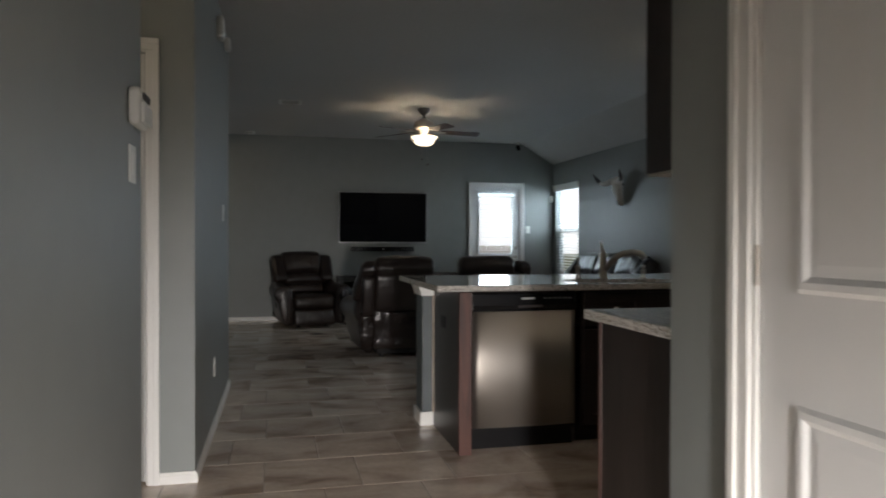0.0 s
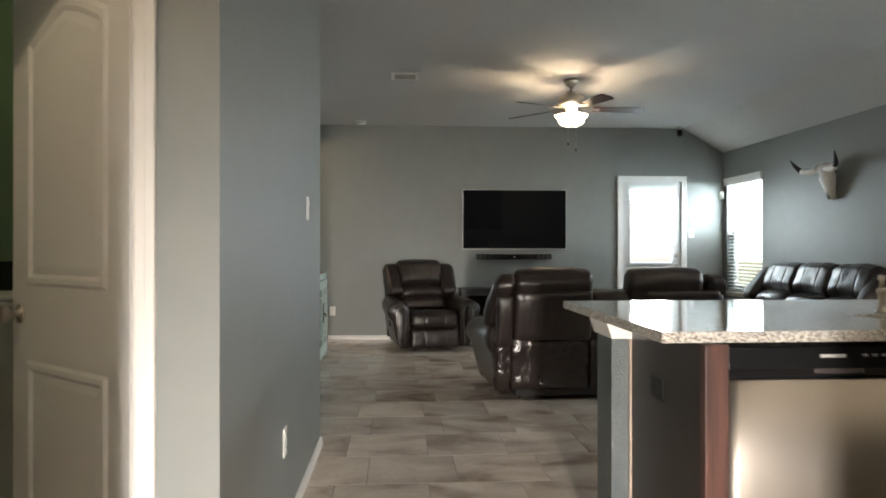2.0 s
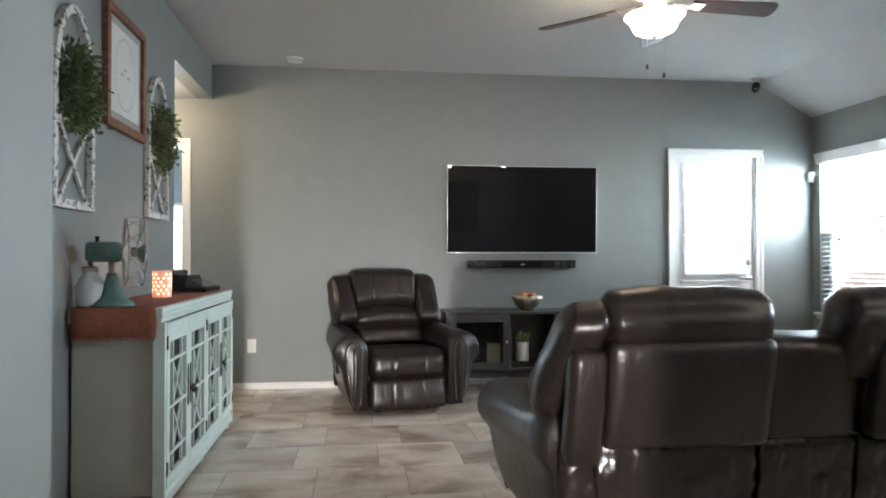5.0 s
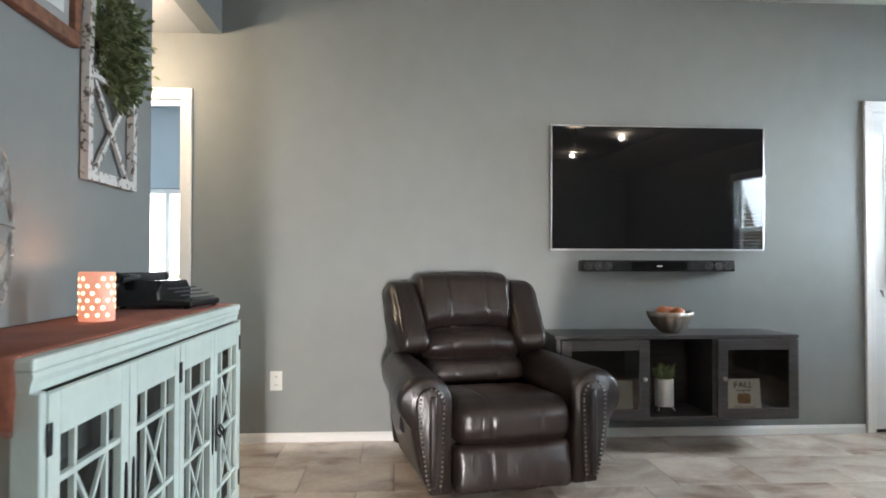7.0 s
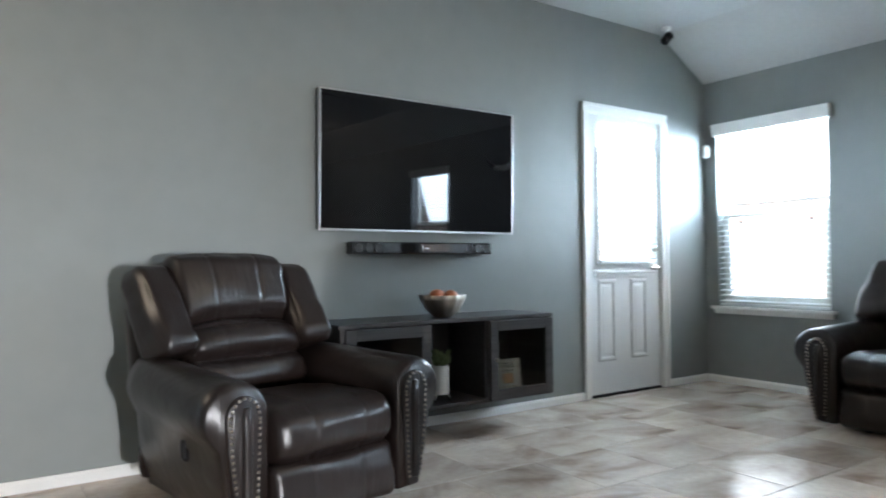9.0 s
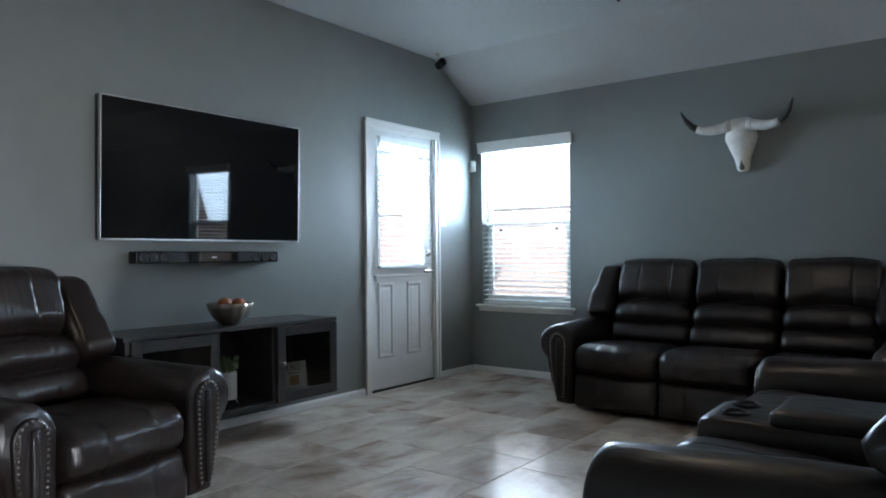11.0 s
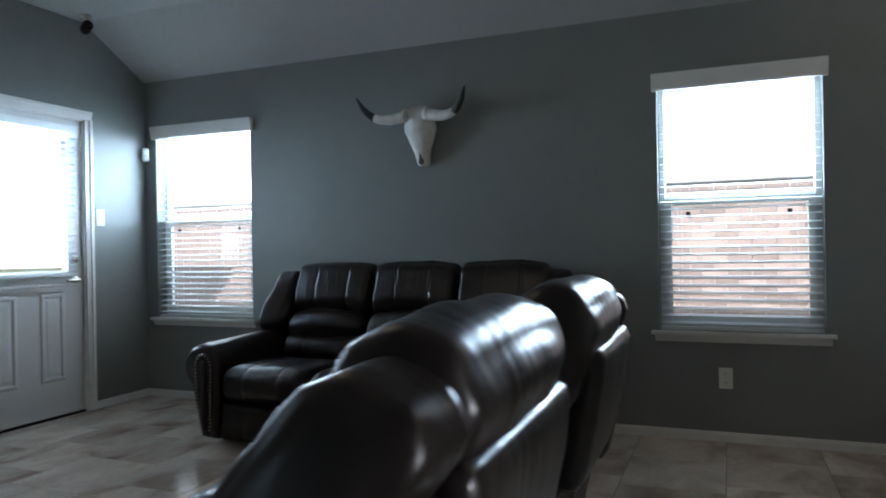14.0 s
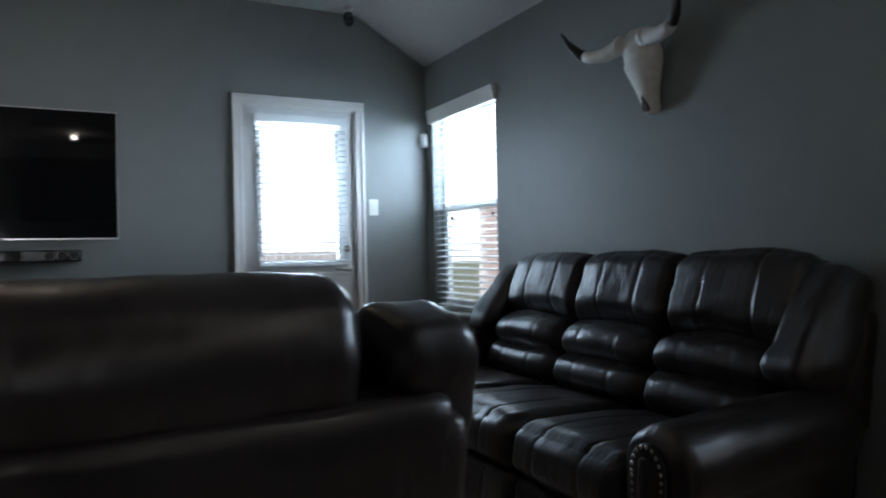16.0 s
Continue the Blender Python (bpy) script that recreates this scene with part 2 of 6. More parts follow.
# ---- structure ----
TOP = 2.738
GREY = "matte grey-green painted wall with light orange-peel texture"
panel_wall("wall_north", "y", 10.9, 11.04, -2.9, 4.64, 0, 2.86, [(3.138, 3.940, 0, 2.05), (-1.94, -1.178, 0, 2.05)], PAINT, GREY)
panel_wall("wall_east", "x", 4.5, 4.64, -1.72, 10.9, 0, 2.86, [(9.905, 10.79, 0.61, 2.02), (6.235, 7.08, 0.61, 2.02)], PAINT, GREY)
panel_wall("wall_west", "x", -1.07, -0.95, 6.04, 10.9, 0, 2.86, [(9.69, 10.9, 0, 2.445)], PAINT, GREY)
panel_wall("wall_return", "y", 5.92, 6.04, -2.2, -0.23, 0, 2.86, [], PAINT, GREY)
panel_wall("wall_hall", "x", -0.35, -0.23, 3.87, 5.92, 0, 2.86, [], PAINT, GREY)
panel_wall("wall_closet", "y", 3.75, 3.87, -2.2, -0.23, 0, 2.86, [(-1.178, -0.438, 0, 2.05)], PAINT, GREY)
panel_wall("wall_entry", "x", -0.405, -0.285, -1.6, 2.72, 0, 2.86, [], PAINT, GREY)
panel_wall("wall_recess", "y", 2.6, 2.72, -2.2, -0.405, 0, 2.86, [], PAINT, GREY)
panel_wall("wall_recess_end", "x", -2.2, -2.08, 2.72, 3.75, 0, 2.86, [], PAINT, GREY)
panel_wall("wall_laundry_end", "x", -2.2, -2.08, 3.87, 5.92, 0, 2.86, [], PAINT_GREEN, "soft green painted wall of the laundry room")
panel_wall("wall_laundry_back", "y", 5.80, 5.915, -2.08, -0.36, 0, 2.86, [], PAINT_GREEN, "soft green painted wall of the laundry room")
panel_wall("wall_pantry", "x", 1.19, 1.31, -1.6, 1.93, 0, 2.86, [(0.82, 1.60, 0, 2.05)], PAINT, GREY)
panel_wall("wall_kitchen", "y", 1.81, 1.93, 1.31, 4.5, 0, 2.86, [], PAINT, GREY)
panel_wall("wall_pantry_back", "x", 2.3, 2.42, -1.6, 1.81, 0, 2.86, [], PAINT, GREY)
panel_wall("wall_south", "y", -1.72, -1.6, -0.405, 4.5, 0, 2.86, [(0.30, 0.62, 0.12, 1.5)], PAINT, GREY)
panel_wall("wall_corridor_end", "x", -2.9, -2.78, 9.5, 10.9, 0, 2.86, [], PAINT, GREY)
panel_wall("wall_corridor", "y", 9.57, 9.69, -2.78, -1.07, 0, 2.86, [], PAINT, GREY)
panel_wall("wall_bedroom_west", "x", -3.1, -2.98, 11.04, 13.2, 0, 2.86, [], PAINT_BLUE, "blue-grey painted bedroom wall")
panel_wall("wall_bedroom_east", "x", -0.6, -0.48, 11.04, 13.2, 0, 2.86, [], PAINT_BLUE, "blue-grey painted bedroom wall")
panel_wall("wall_bedroom_north", "y", 13.2, 13.32, -3.1, -0.48, 0, 2.86, [(-2.75, -1.25, 0.5, 1.75)], PAINT_BLUE, "blue-grey painted bedroom wall")

# ceiling: flat, then sloping down to the window wall
bm = bmesh.new()
prof = [(-3.1, TOP), (3.95, TOP), (4.499, 2.424), (4.499, 2.9), (-3.1, 2.9)]
rings = [[bm.verts.new((x, y, z)) for x, z in prof] for y in (-1.6, 10.899)]
for k in range(5):
    bm.faces.new((rings[0][k], rings[0][(k + 1) % 5], rings[1][(k + 1) % 5], rings[1][k]))
bm.faces.new(rings[0]), bm.faces.new(rings[1][::-1])
bmesh.ops.recalc_face_normals(bm, faces=bm.faces)
tagged(part("ceiling", bm, CEIL), "pale textured ceiling sloping down to the window wall", "ceiling", kind="structure")
tagged(part("ceiling_corridor", box(-2.78, 9.69, 2.445, -1.07, 10.9, 2.6), CEIL), "lower pale ceiling over the side corridor", "ceiling", kind="structure")
tagged(part("ceiling_bedroom", box(-3.1, 11.04, 2.5, -0.48, 13.32, 2.6), CEIL), "pale bedroom ceiling", "ceiling", kind="structure")
floor = tagged(part("floor", box(-3.1, -1.72, -0.1, 4.64, 13.3, -0.004), GROUT), "grey-brown stone-look ceramic tile floor with narrow grout", "floor", kind="structure")


# ---- leather seating ----
def arm_profile(w):
    """Outline of a rolled arm, outer side at x = 0, inner side at x = w."""
    pts = [(w, 0.05), (w, 0.43)]
    cx, cz, r = w * 0.46, 0.455, w * 0.54
    for k in range(0, 15):
        a = radians(-5 + k * 16)
        pts.append((cx + r * math.cos(a), cz + r * math.sin(a) * 0.92))
    return pts + [(0.04, 0.345), (0.052, 0.27), (0.075, 0.18), (0.105, 0.10), (0.135, 0.05)]


def rolled_arm(w, d, side):
    prof = arm_profile(w)
    cx, cz = w * 0.55, 0.33
    bm = bmesh.new()
    rings = []
    for y, s in ((0.0, 0.88), (0.008, 0.94), (0.022, 0.985), (0.045, 1.0), (d * 0.3, 1.0), (d * 0.6, 1.0), (d * 0.85, 0.985), (d - 0.03, 0.96), (d, 0.85)):
        ring = []
        for x, z in prof:
            sx, sz = cx + (x - cx) * s, cz + (z - cz) * (s if z > cz else 1)
            wob = 0.005 * noise.noise(Vector((x * 9 + side, y * 7, z * 9)))
            ring.append(bm.verts.new((-side * (sx + wob + 0.065 * (y / d) * max(0.0, 1 - x / w)), y, sz + wob + 0.035 * (y / d) * (z / 0.6))))
        rings.append(ring)
    k = len(prof)
    for a, b in zip(rings, rings[1:]):
        for i in range(k):
            bm.faces.new((a[i], a[(i + 1) % k], b[(i + 1) % k], b[i]))
    bm.faces.new(rings[0]), bm.faces.new(rings[-1][::-1])
    bmesh.ops.recalc_face_normals(bm, faces=bm.faces)
    return bm


CHROME = mat("chrome", (0.6, 0.6, 0.6), 0.2, 1.0)


def seating(name, m, seats, label, category, console=0.0, seat_w=0.60, arm_w=0.235, depth=0.95, group="", taper=0.0, lift=0.0, crown=0.020, flare=0.16, rear=0.0, wings=(0.066, 0.066), tails=(0.058, 0.058)):
    """Reclining leather seat: front at y = 0 towards -y, back at y = depth."""
    t = thing(name, m, label, category, group)
    half = (seats * seat_w + console) / 2
    xs, x = [], -half
    for i in range(seats):
        xs.append(x + seat_w / 2)
        x += seat_w
        if console and i == 0:
            cons_x = x + console / 2
            x += console
    part("carcass", box(-half - 0.02, 0.10, 0.10, half + 0.02, depth - 0.18, 0.28, 0.02), LEATHER, t)
    part("base", box(-half + 0.04, 0.12, 0.035, half - 0.04, depth - 0.13, 0.11, 0.008), BLACKFAB, t, "black metal and cloth base")
    for sx in (-half + 0.10, half - 0.10):
        for sy in (0.16, depth - 0.20):
            part("foot", lathe([(0.022, 0), (0.026, 0.004), (0.026, 0.03), (0.018, 0.045)], 12), BLACKFAB, t, "black plastic foot", m=pose(sx, sy, 0))
    for side in (-1, 1):
        arm = part("arm", rolled_arm(arm_w, depth * 0.86, side), LEATHER, t, smooth=True, m=pose(side * (half + arm_w), 0, 0))
        cx = arm_w * 0.56
        shape = []
        for k in range(15):
            a = radians(180 * k / 14)
            shape.append((cx + 0.068 * math.cos(a), 0.445 + 0.078 * math.sin(a)))
        shape += [(cx - 0.060, 0.32), (cx - 0.030, 0.12), (cx - 0.008, 0.055), (cx + 0.045, 0.055), (cx + 0.055, 0.12), (cx + 0.064, 0.32)]
        part("arm_front", prism([(-side * q[0], q[1]) for q in shape], 0.03, 0.008), LEATHER, arm, smooth=True, m=pose(0, -0.014, 0))
        part("arm_pleat", soft(0.036, 0.03, 0.40, 0.014, 5), LEATHER, arm, smooth=True, m=pose(-side * (cx + 0.008), -0.013, 0.285))
        if not console or side < 0:
            part("recline_lever", join(turn(lathe([(0.0, 0), (0.034, 0), (0.036, 0.006), (0.030, 0.010), (0.0, 0.010)], 20), pose(0, 0, 0, 0, -90 * side, 0) @ Matrix.Diagonal((1.35, 1, 1, 1))), box(-0.010, -0.012, -0.035, 0.010, 0.012, 0.030, 0.004)), BLACKFAB, arm, "dark recline lever in an oval plate", m=pose(-side * 0.062, depth * 0.30, 0.31, 0, 0, 0))
        nb = bmesh.new()
        inner = [(cx + 0.008 + (q[0] - cx - 0.008) * 0.80, 0.33 + (q[1] - 0.33) * 0.96) for q in shape]
        carry = 0.0
        for p, q in zip(inner, inner[1:] + inner[:1]):
            seg_l, s = math.dist(p, q), carry
            while s < seg_l:
                gx, gz = p[0] + (q[0] - p[0]) * s / seg_l, p[1] + (q[1] - p[1]) * s / seg_l
                if gz > 0.075:
                    bmesh.ops.create_icosphere(nb, subdivisions=1, radius=0.0066, matrix=Matrix.LocRotScale((-side * gx, -0.0145, gz), None, (1, 0.55, 1)))
                s += 0.021
            carry = s - seg_l
        part("nail_trim", nb, NAIL, arm, "row of aged brass nail heads", smooth=True)["kind"] = "stuff"
    for i, sx in enumerate(xs):
        w = seat_w
        seams = (-w * 0.2, w * 0.2)
        part("seat_cushion", soft(w - 0.006, 0.64, 0.20, 0.075, 12, (0, 0.02, 0.03), seams, 0.006, sag=0.012, seed=i * 3.1), LEATHER, t, smooth=True, m=pose(sx, 0.305, 0.335, -3))
        part("footrest", soft(w - 0.010, 0.10, 0.22, 0.04, 10, (0, 0.014, 0.0), seams, 0.008, seed=i * 5.3 + 2), LEATHER, t, smooth=True, m=pose(sx, 0.04, 0.145, -6))
        part("lower_back", soft(w - 0.006, 0.17, 0.16, 0.06, 9, (0, 0.025, 0.01), seams, 0.006, seed=i + 7.7), LEATHER, t, smooth=True, m=pose(sx, 0.675 + rear, 0.475, -16))
        def lf(q, w=w):
            u = 2 * q.x / w
            return Vector((q.x, q.y, q.z + 0.034 * (0.75 - u * u) * (0.5 + q.z / 0.17)))
        part("lumbar_cushion", soft(w - 0.006, 0.18, 0.17, 0.075, 9, (0, 0.035, 0.01), seams, 0.008, fn=lf, seed=i + 1.7), LEATHER, t, smooth=True, m=pose(sx, 0.725 + rear, 0.605, -19))
        def hf(q, w=w):
            k = max(0.0, min(1.0, q.z / 0.345 + 0.5))
            u = 2 * q.x / w
            return Vector((q.x * (1 - taper * (1 - k)), q.y, q.z + k * (crown * (1 - u * u) - crown * 0.55) + 0.034 * (1 - k) * (0.75 - u * u)))
        ext, off = (0.0, 0.0) if not console else ((-0.008, 0.118) if i == 0 else (0.012, -0.007))
        hr = part("headrest", soft(w - 0.002 + ext, 0.195, 0.345, (0.045, 0.092, 0.092), 14, (0, 0.018, 0.006), () if console else (-w * 0.19, w * 0.21), 0.009, fn=hf, seed=i * 2.3 + 11), LEATHER, t, smooth=True, m=pose(sx + off, 0.842 + rear, 0.842 + lift, -20))
        if not console:
            rope = [hf(Vector((w * 0.45 * (k / 8 - 1), 0.052, 0.1655))) for k in range(17)]
            part("piping", tube(rope, 0.0032, 6), LEATHER, hr, smooth=True)
        part("back_panel", soft(w - 0.010, 0.09, 0.375, 0.03, 9, (0, 0.012, 0.0), (), 0.004, seed=i + 20), LEATHER, t, smooth=True, m=pose(sx, depth - 0.027 + rear * 0.3, 0.662, -11))
        part("back_flap", soft(w - 0.012, 0.06, 0.40, 0.02, 10, (0, 0.004, 0.0), (), 0.024, seed=i + 31), CRUMPLED, t, smooth=True, m=pose(sx, depth - 0.125, 0.285, -7))
    for side in (-1, 1):
        def wf(q, side=side):
            k = max(-1.0, min(1.0, q.z / 0.22))
            return Vector((q.x * (1 - flare * k) - side * flare * 0.28 * k, q.y * (1 - 0.18 * k) - 0.055 * (1 - k), q.z))
        part("wing", soft(0.170, 0.20, 0.42, (0.040, 0.06, 0.045), 9, (0.015, 0.012, 0.01), (), 0.013, fn=wf, seed=side + 40), LEATHER, t, smooth=True, m=pose(side * (half + wings[side > 0]), 0.835 + rear, 0.752, -20, 0, side * -9))
        part("wing_back", soft(0.13, 0.09, 0.40, 0.03, 7, (0, 0.01, 0), (), 0.004, seed=side + 50), LEATHER, t, smooth=True, m=pose(side * (half + tails[side > 0]), depth - 0.035 + rear * 0.3, 0.62, -11))
        part("wing_flap", soft(0.13, 0.07, 0.40, 0.025, 7, (0, 0.006, 0), (), 0.022, seed=side + 60), CRUMPLED, t, smooth=True, m=pose(side * (half + tails[side > 0] - 0.006), depth - 0.13, 0.285, -7))
    if console:
        part("console_box", soft(console - 0.010, 0.62, 0.38, 0.035, 9, (0, 0.006, 0.004), (), 0.003), LEATHER, t, smooth=True, m=pose(cons_x, 0.33, 0.31))
        part("console_lid", soft(console - 0.03, 0.36, 0.07, 0.028, 8, (0, 0, 0.008), (), 0.003), LEATHER, t, smooth=True, m=pose(cons_x, 0.43, 0.51))
        for k in (-1, 1):
            part("cup_holder", lathe([(0.038, -0.02), (0.040, 0.002), (0.046, 0.005), (0.050, 0.002), (0.048, -0.01)], 20), BLACKFAB, t, "dark cup holder ring", smooth=True, m=pose(cons_x + k * 0.075, 0.13, 0.507))
        part("console_back", soft(console - 0.010, 0.18, 0.38, 0.05, 9, (0, 0.01, 0.0), (), 0.005), LEATHER, t, smooth=True, m=pose(cons_x, depth - 0.135, 0.655, -11))
        part("console_flap", soft(console - 0.014, 0.06, 0.40, 0.02, 9, (0, 0.004, 0), (), 0.014, seed=77), CRUMPLED, t, smooth=True, m=pose(cons_x, depth - 0.125, 0.285, -7))
    return t


recliner = seating("recliner", pose(0.635, 9.80, 0, 0, 0, 11), 1, "dark brown leather recliner with rolled nailhead arms", "armchair", seat_w=0.58, taper=0.10, flare=0.04)
loveseat = seating("loveseat", pose(1.848, 8.008, 0, 0, 0, 180.8), 2, "dark brown leather reclining loveseat with centre console", "sofa", console=0.38, lift=-0.003, crown=0.012, rear=0.03, wings=(-0.005, 0.080), tails=(-0.045, 0.058))
sofa = seating("sofa", pose(3.50, 8.525, 0, 0, 0, -90), 3, "dark brown leather three-seat reclining sofa against the wall", "sofa", seat_w=0.575, flare=0.10, wings=(0.105, 0.066), tails=(0.075, 0.058))


# ---- more materials ----
def granite():
    m = mat("granite", (0.5, 0.46, 0.40), 0.07)
    n, l = m.node_tree.nodes, m.node_tree.links
    tc = n.new("ShaderNodeTexCoord")
    ns = n.new("ShaderNodeTexNoise")
    ns.inputs["Scale"].default_value, ns.inputs["Detail"].default_value = 120, 3
    vo = n.new("ShaderNodeTexVoronoi")
    vo.inputs["Scale"].default_value = 260
    l.new(tc.outputs["Object"], ns.inputs["Vector"]), l.new(tc.outputs["Object"], vo.inputs["Vector"])
    ad = n.new("ShaderNodeMix")
    ad.data_type = "RGBA"
    ad.inputs[0].default_value = 0.4
    r = n.new("ShaderNodeValToRGB")
    e = r.color_ramp.elements
    e[0].position, e[0].color = 0.34, (0.12, 0.108, 0.10, 1)
    e[1].position, e[1].color = 0.62, (0.74, 0.72, 0.68, 1)
    k = e.new(0.44)
    k.color = (0.40, 0.36, 0.31, 1)
    k = e.new(0.52)
    k.color = (0.62, 0.585, 0.53, 1)
    l.new(ns.outputs[0], ad.inputs[6]), l.new(vo.outputs["Color"], ad.inputs[7])
    l.new(ad.outputs[2], r.inputs[0]), l.new(r.outputs[0], n["Principled BSDF"].inputs["Base Color"])
    return m


def tile_material():
    m = mat("stone_tile", (0.3, 0.26, 0.23), 0.32)
    n, l = m.node_tree.nodes, m.node_tree.links
    b = n["Principled BSDF"]
    tc, oi = n.new("ShaderNodeTexCoord"), n.new("ShaderNodeObjectInfo")
    geo = n.new("ShaderNodeNewGeometry")
    sh = n.new("ShaderNodeVectorMath")
    sh.operation = "ADD"
    mu = n.new("ShaderNodeMath")
    mu.operation, mu.inputs[1].default_value = "MULTIPLY", 40.0
    l.new(oi.outputs["Random"], mu.inputs[0])
    l.new(geo.outputs["Position"], sh.inputs[0]), l.new(mu.outputs[0], sh.inputs[1])
    st = n.new("ShaderNodeMapping")
    st.inputs["Scale"].default_value = (1.0, 1.5, 1.0)
    l.new(sh.outputs[0], st.inputs["Vector"])
    a, c = n.new("ShaderNodeTexNoise"), n.new("ShaderNodeTexNoise")
    a.inputs["Scale"].default_value, a.inputs["Detail"].default_value, a.inputs["Distortion"].default_value = 2.2, 6, 0.6
    c.inputs["Scale"].default_value, c.inputs["Detail"].default_value = 35, 4
    l.new(st.outputs[0], a.inputs["Vector"]), l.new(sh.outputs[0], c.inputs["Vector"])
    r = n.new("ShaderNodeValToRGB")
    e = r.color_ramp.elements
    e[0].position, e[0].color = 0.31, (0.315, 0.24, 0.19, 1)
    e[1].position, e[1].color = 0.66, (0.71, 0.62, 0.53, 1)
    k = e.new(0.46)
    k.color = (0.55, 0.455, 0.38, 1)
    l.new(a.outputs[0], r.inputs[0])
    v = n.new("ShaderNodeMapRange")
    v.inputs["To Min"].default_value, v.inputs["To Max"].default_value = 0.86, 1.12
    l.new(oi.outputs["Random"], v.inputs["Value"])
    g = n.new("ShaderNodeMapRange")
    g.inputs["To Min"].default_value, g.inputs["To Max"].default_value = 0.84, 1.16
    l.new(c.outputs[0], g.inputs["Value"])
    mm = n.new("ShaderNodeMath")
    mm.operation = "MULTIPLY"
    l.new(v.outputs[0], mm.inputs[0]), l.new(g.outputs[0], mm.inputs[1])
    sc = n.new("ShaderNodeVectorMath")
    sc.operation = "SCALE"
    l.new(r.outputs[0], sc.inputs[0]), l.new(mm.outputs[0], sc.inputs["Scale"])
    l.new(sc.outputs[0], b.inputs["Base Color"])
    rr = n.new("ShaderNodeMapRange")
    rr.inputs["To Min"].default_value, rr.inputs["To Max"].default_value = 0.12, 0.24
    l.new(a.outputs[0], rr.inputs["Value"]), l.new(rr.outputs[0], b.inputs["Roughness"])
    bp = n.new("ShaderNodeBump")
    bp.inputs["Strength"].default_value, bp.inputs["Distance"].default_value = 0.12, 0.004
    l.new(a.outputs[0], bp.inputs["Height"]), l.new(bp.outputs[0], b.inputs["Normal"])
    return m


def grain_wood(name, light, dark, rough, scale=(1, 14, 14)):
    m = mat(name, light, rough)
    n, l = m.node_tree.nodes, m.node_tree.links
    tc, mp, ns, r = n.new("ShaderNodeTexCoord"), n.new("ShaderNodeMapping"), n.new("ShaderNodeTexNoise"), n.new("ShaderNodeValToRGB")
    mp.inputs["Scale"].default_value = scale
    ns.inputs["Scale"].default_value, ns.inputs["Detail"].default_value, ns.inputs["Distortion"].default_value = 4, 6, 0.6
    e = r.color_ramp.elements
    e[0].position, e[0].color, e[1].position, e[1].color = 0.36, (*dark, 1), 0.66, (*light, 1)
    l.new(tc.outputs["Object"], mp.inputs[0]), l.new(mp.outputs[0], ns.inputs["Vector"]), l.new(ns.outputs[0], r.inputs[0])
    l.new(r.outputs[0], n["Principled BSDF"].inputs["Base Color"])
    return m


def worn_white(name):
    m = mat(name, (0.7, 0.7, 0.66), 0.7)
    n, l = m.node_tree.nodes, m.node_tree.links
    tc, ns, r = n.new("ShaderNodeTexCoord"), n.new("ShaderNodeTexNoise"), n.new("ShaderNodeValToRGB")
    ns.inputs["Scale"].default_value, ns.inputs["Detail"].default_value = 42, 6
    e = r.color_ramp.elements
    e[0].position, e[0].color, e[1].position, e[1].color = 0.39, (0.13, 0.10, 0.085, 1), 0.47, (0.64, 0.63, 0.60, 1)
    l.new(tc.outputs["Object"], ns.inputs["Vector"]), l.new(ns.outputs[0], r.inputs[0]), l.new(r.outputs[0], n["Principled BSDF"].inputs["Base Color"])
    return m


GRANITE, TILE = granite(), tile_material()
ESPRESSO = grain_wood("espresso_wood", (0.030, 0.020, 0.017), (0.018, 0.012, 0.010), 0.35, (14, 14, 1))
REDWOOD = grain_wood("red_brown_wood", (0.105, 0.044, 0.033), (0.05, 0.022, 0.017), 0.4, (10, 10, 0.8))
GREYWOOD = grain_wood("charcoal_wood", (0.060, 0.054, 0.053), (0.036, 0.032, 0.032), 0.42)
FRAMEWOOD = grain_wood("frame_wood", (0.26, 0.11, 0.06), (0.13, 0.055, 0.03), 0.55, (8, 1, 8))
BLADEWOOD = grain_wood("blade_wood", (0.075, 0.028, 0.018), (0.035, 0.014, 0.010), 0.4, (2, 14, 2))
MINT = mat("mint_paint", (0.56, 0.64, 0.585), 0.5, grain=0.04, grain_scale=25, blotch=0.05, blotch_scale=5, bump=0.08, bump_scale=90)
BEIGE = mat("beige_panel", (0.40, 0.38, 0.33), 0.55, blotch=0.05, blotch_scale=4)
DARKIN = mat("cabinet_inside", (0.15, 0.15, 0.135), 0.7, blotch=0.2, blotch_scale=6)
STEEL = mat("brushed_steel", (0.46, 0.42, 0.375), 0.50, 1.0, grain=0.03, grain_scale=3)
stn = STEEL.node_tree.nodes
tang = stn.new("ShaderNodeTangent")
tang.direction_type, tang.axis = "RADIAL", "Z"
STEEL.node_tree.links.new(tang.outputs[0], stn["Principled BSDF"].inputs["Tangent"])
stn["Principled BSDF"].inputs["Anisotropic"].default_value, stn["Principled BSDF"].inputs["Anisotropic Rotation"].default_value = 0.35, 0.25
NICKEL = mat("brushed_nickel", (0.50, 0.46, 0.41), 0.28, 1.0)
BLACKP = mat("black_plastic", (0.009, 0.009, 0.010), 0.24)
SCREEN = mat("tv_screen", (0.004, 0.004, 0.005), 0.03, spec=0.5)
WHITEP = mat("white_plastic", (0.72, 0.72, 0.68), 0.4)
SLAT = mat("white_slat", (0.86, 0.87, 0.86), 0.45)
sn, sl = SLAT.node_tree.nodes, SLAT.node_tree.links
st_, sm_ = sn.new("ShaderNodeBsdfTranslucent"), sn.new("ShaderNodeMixShader")
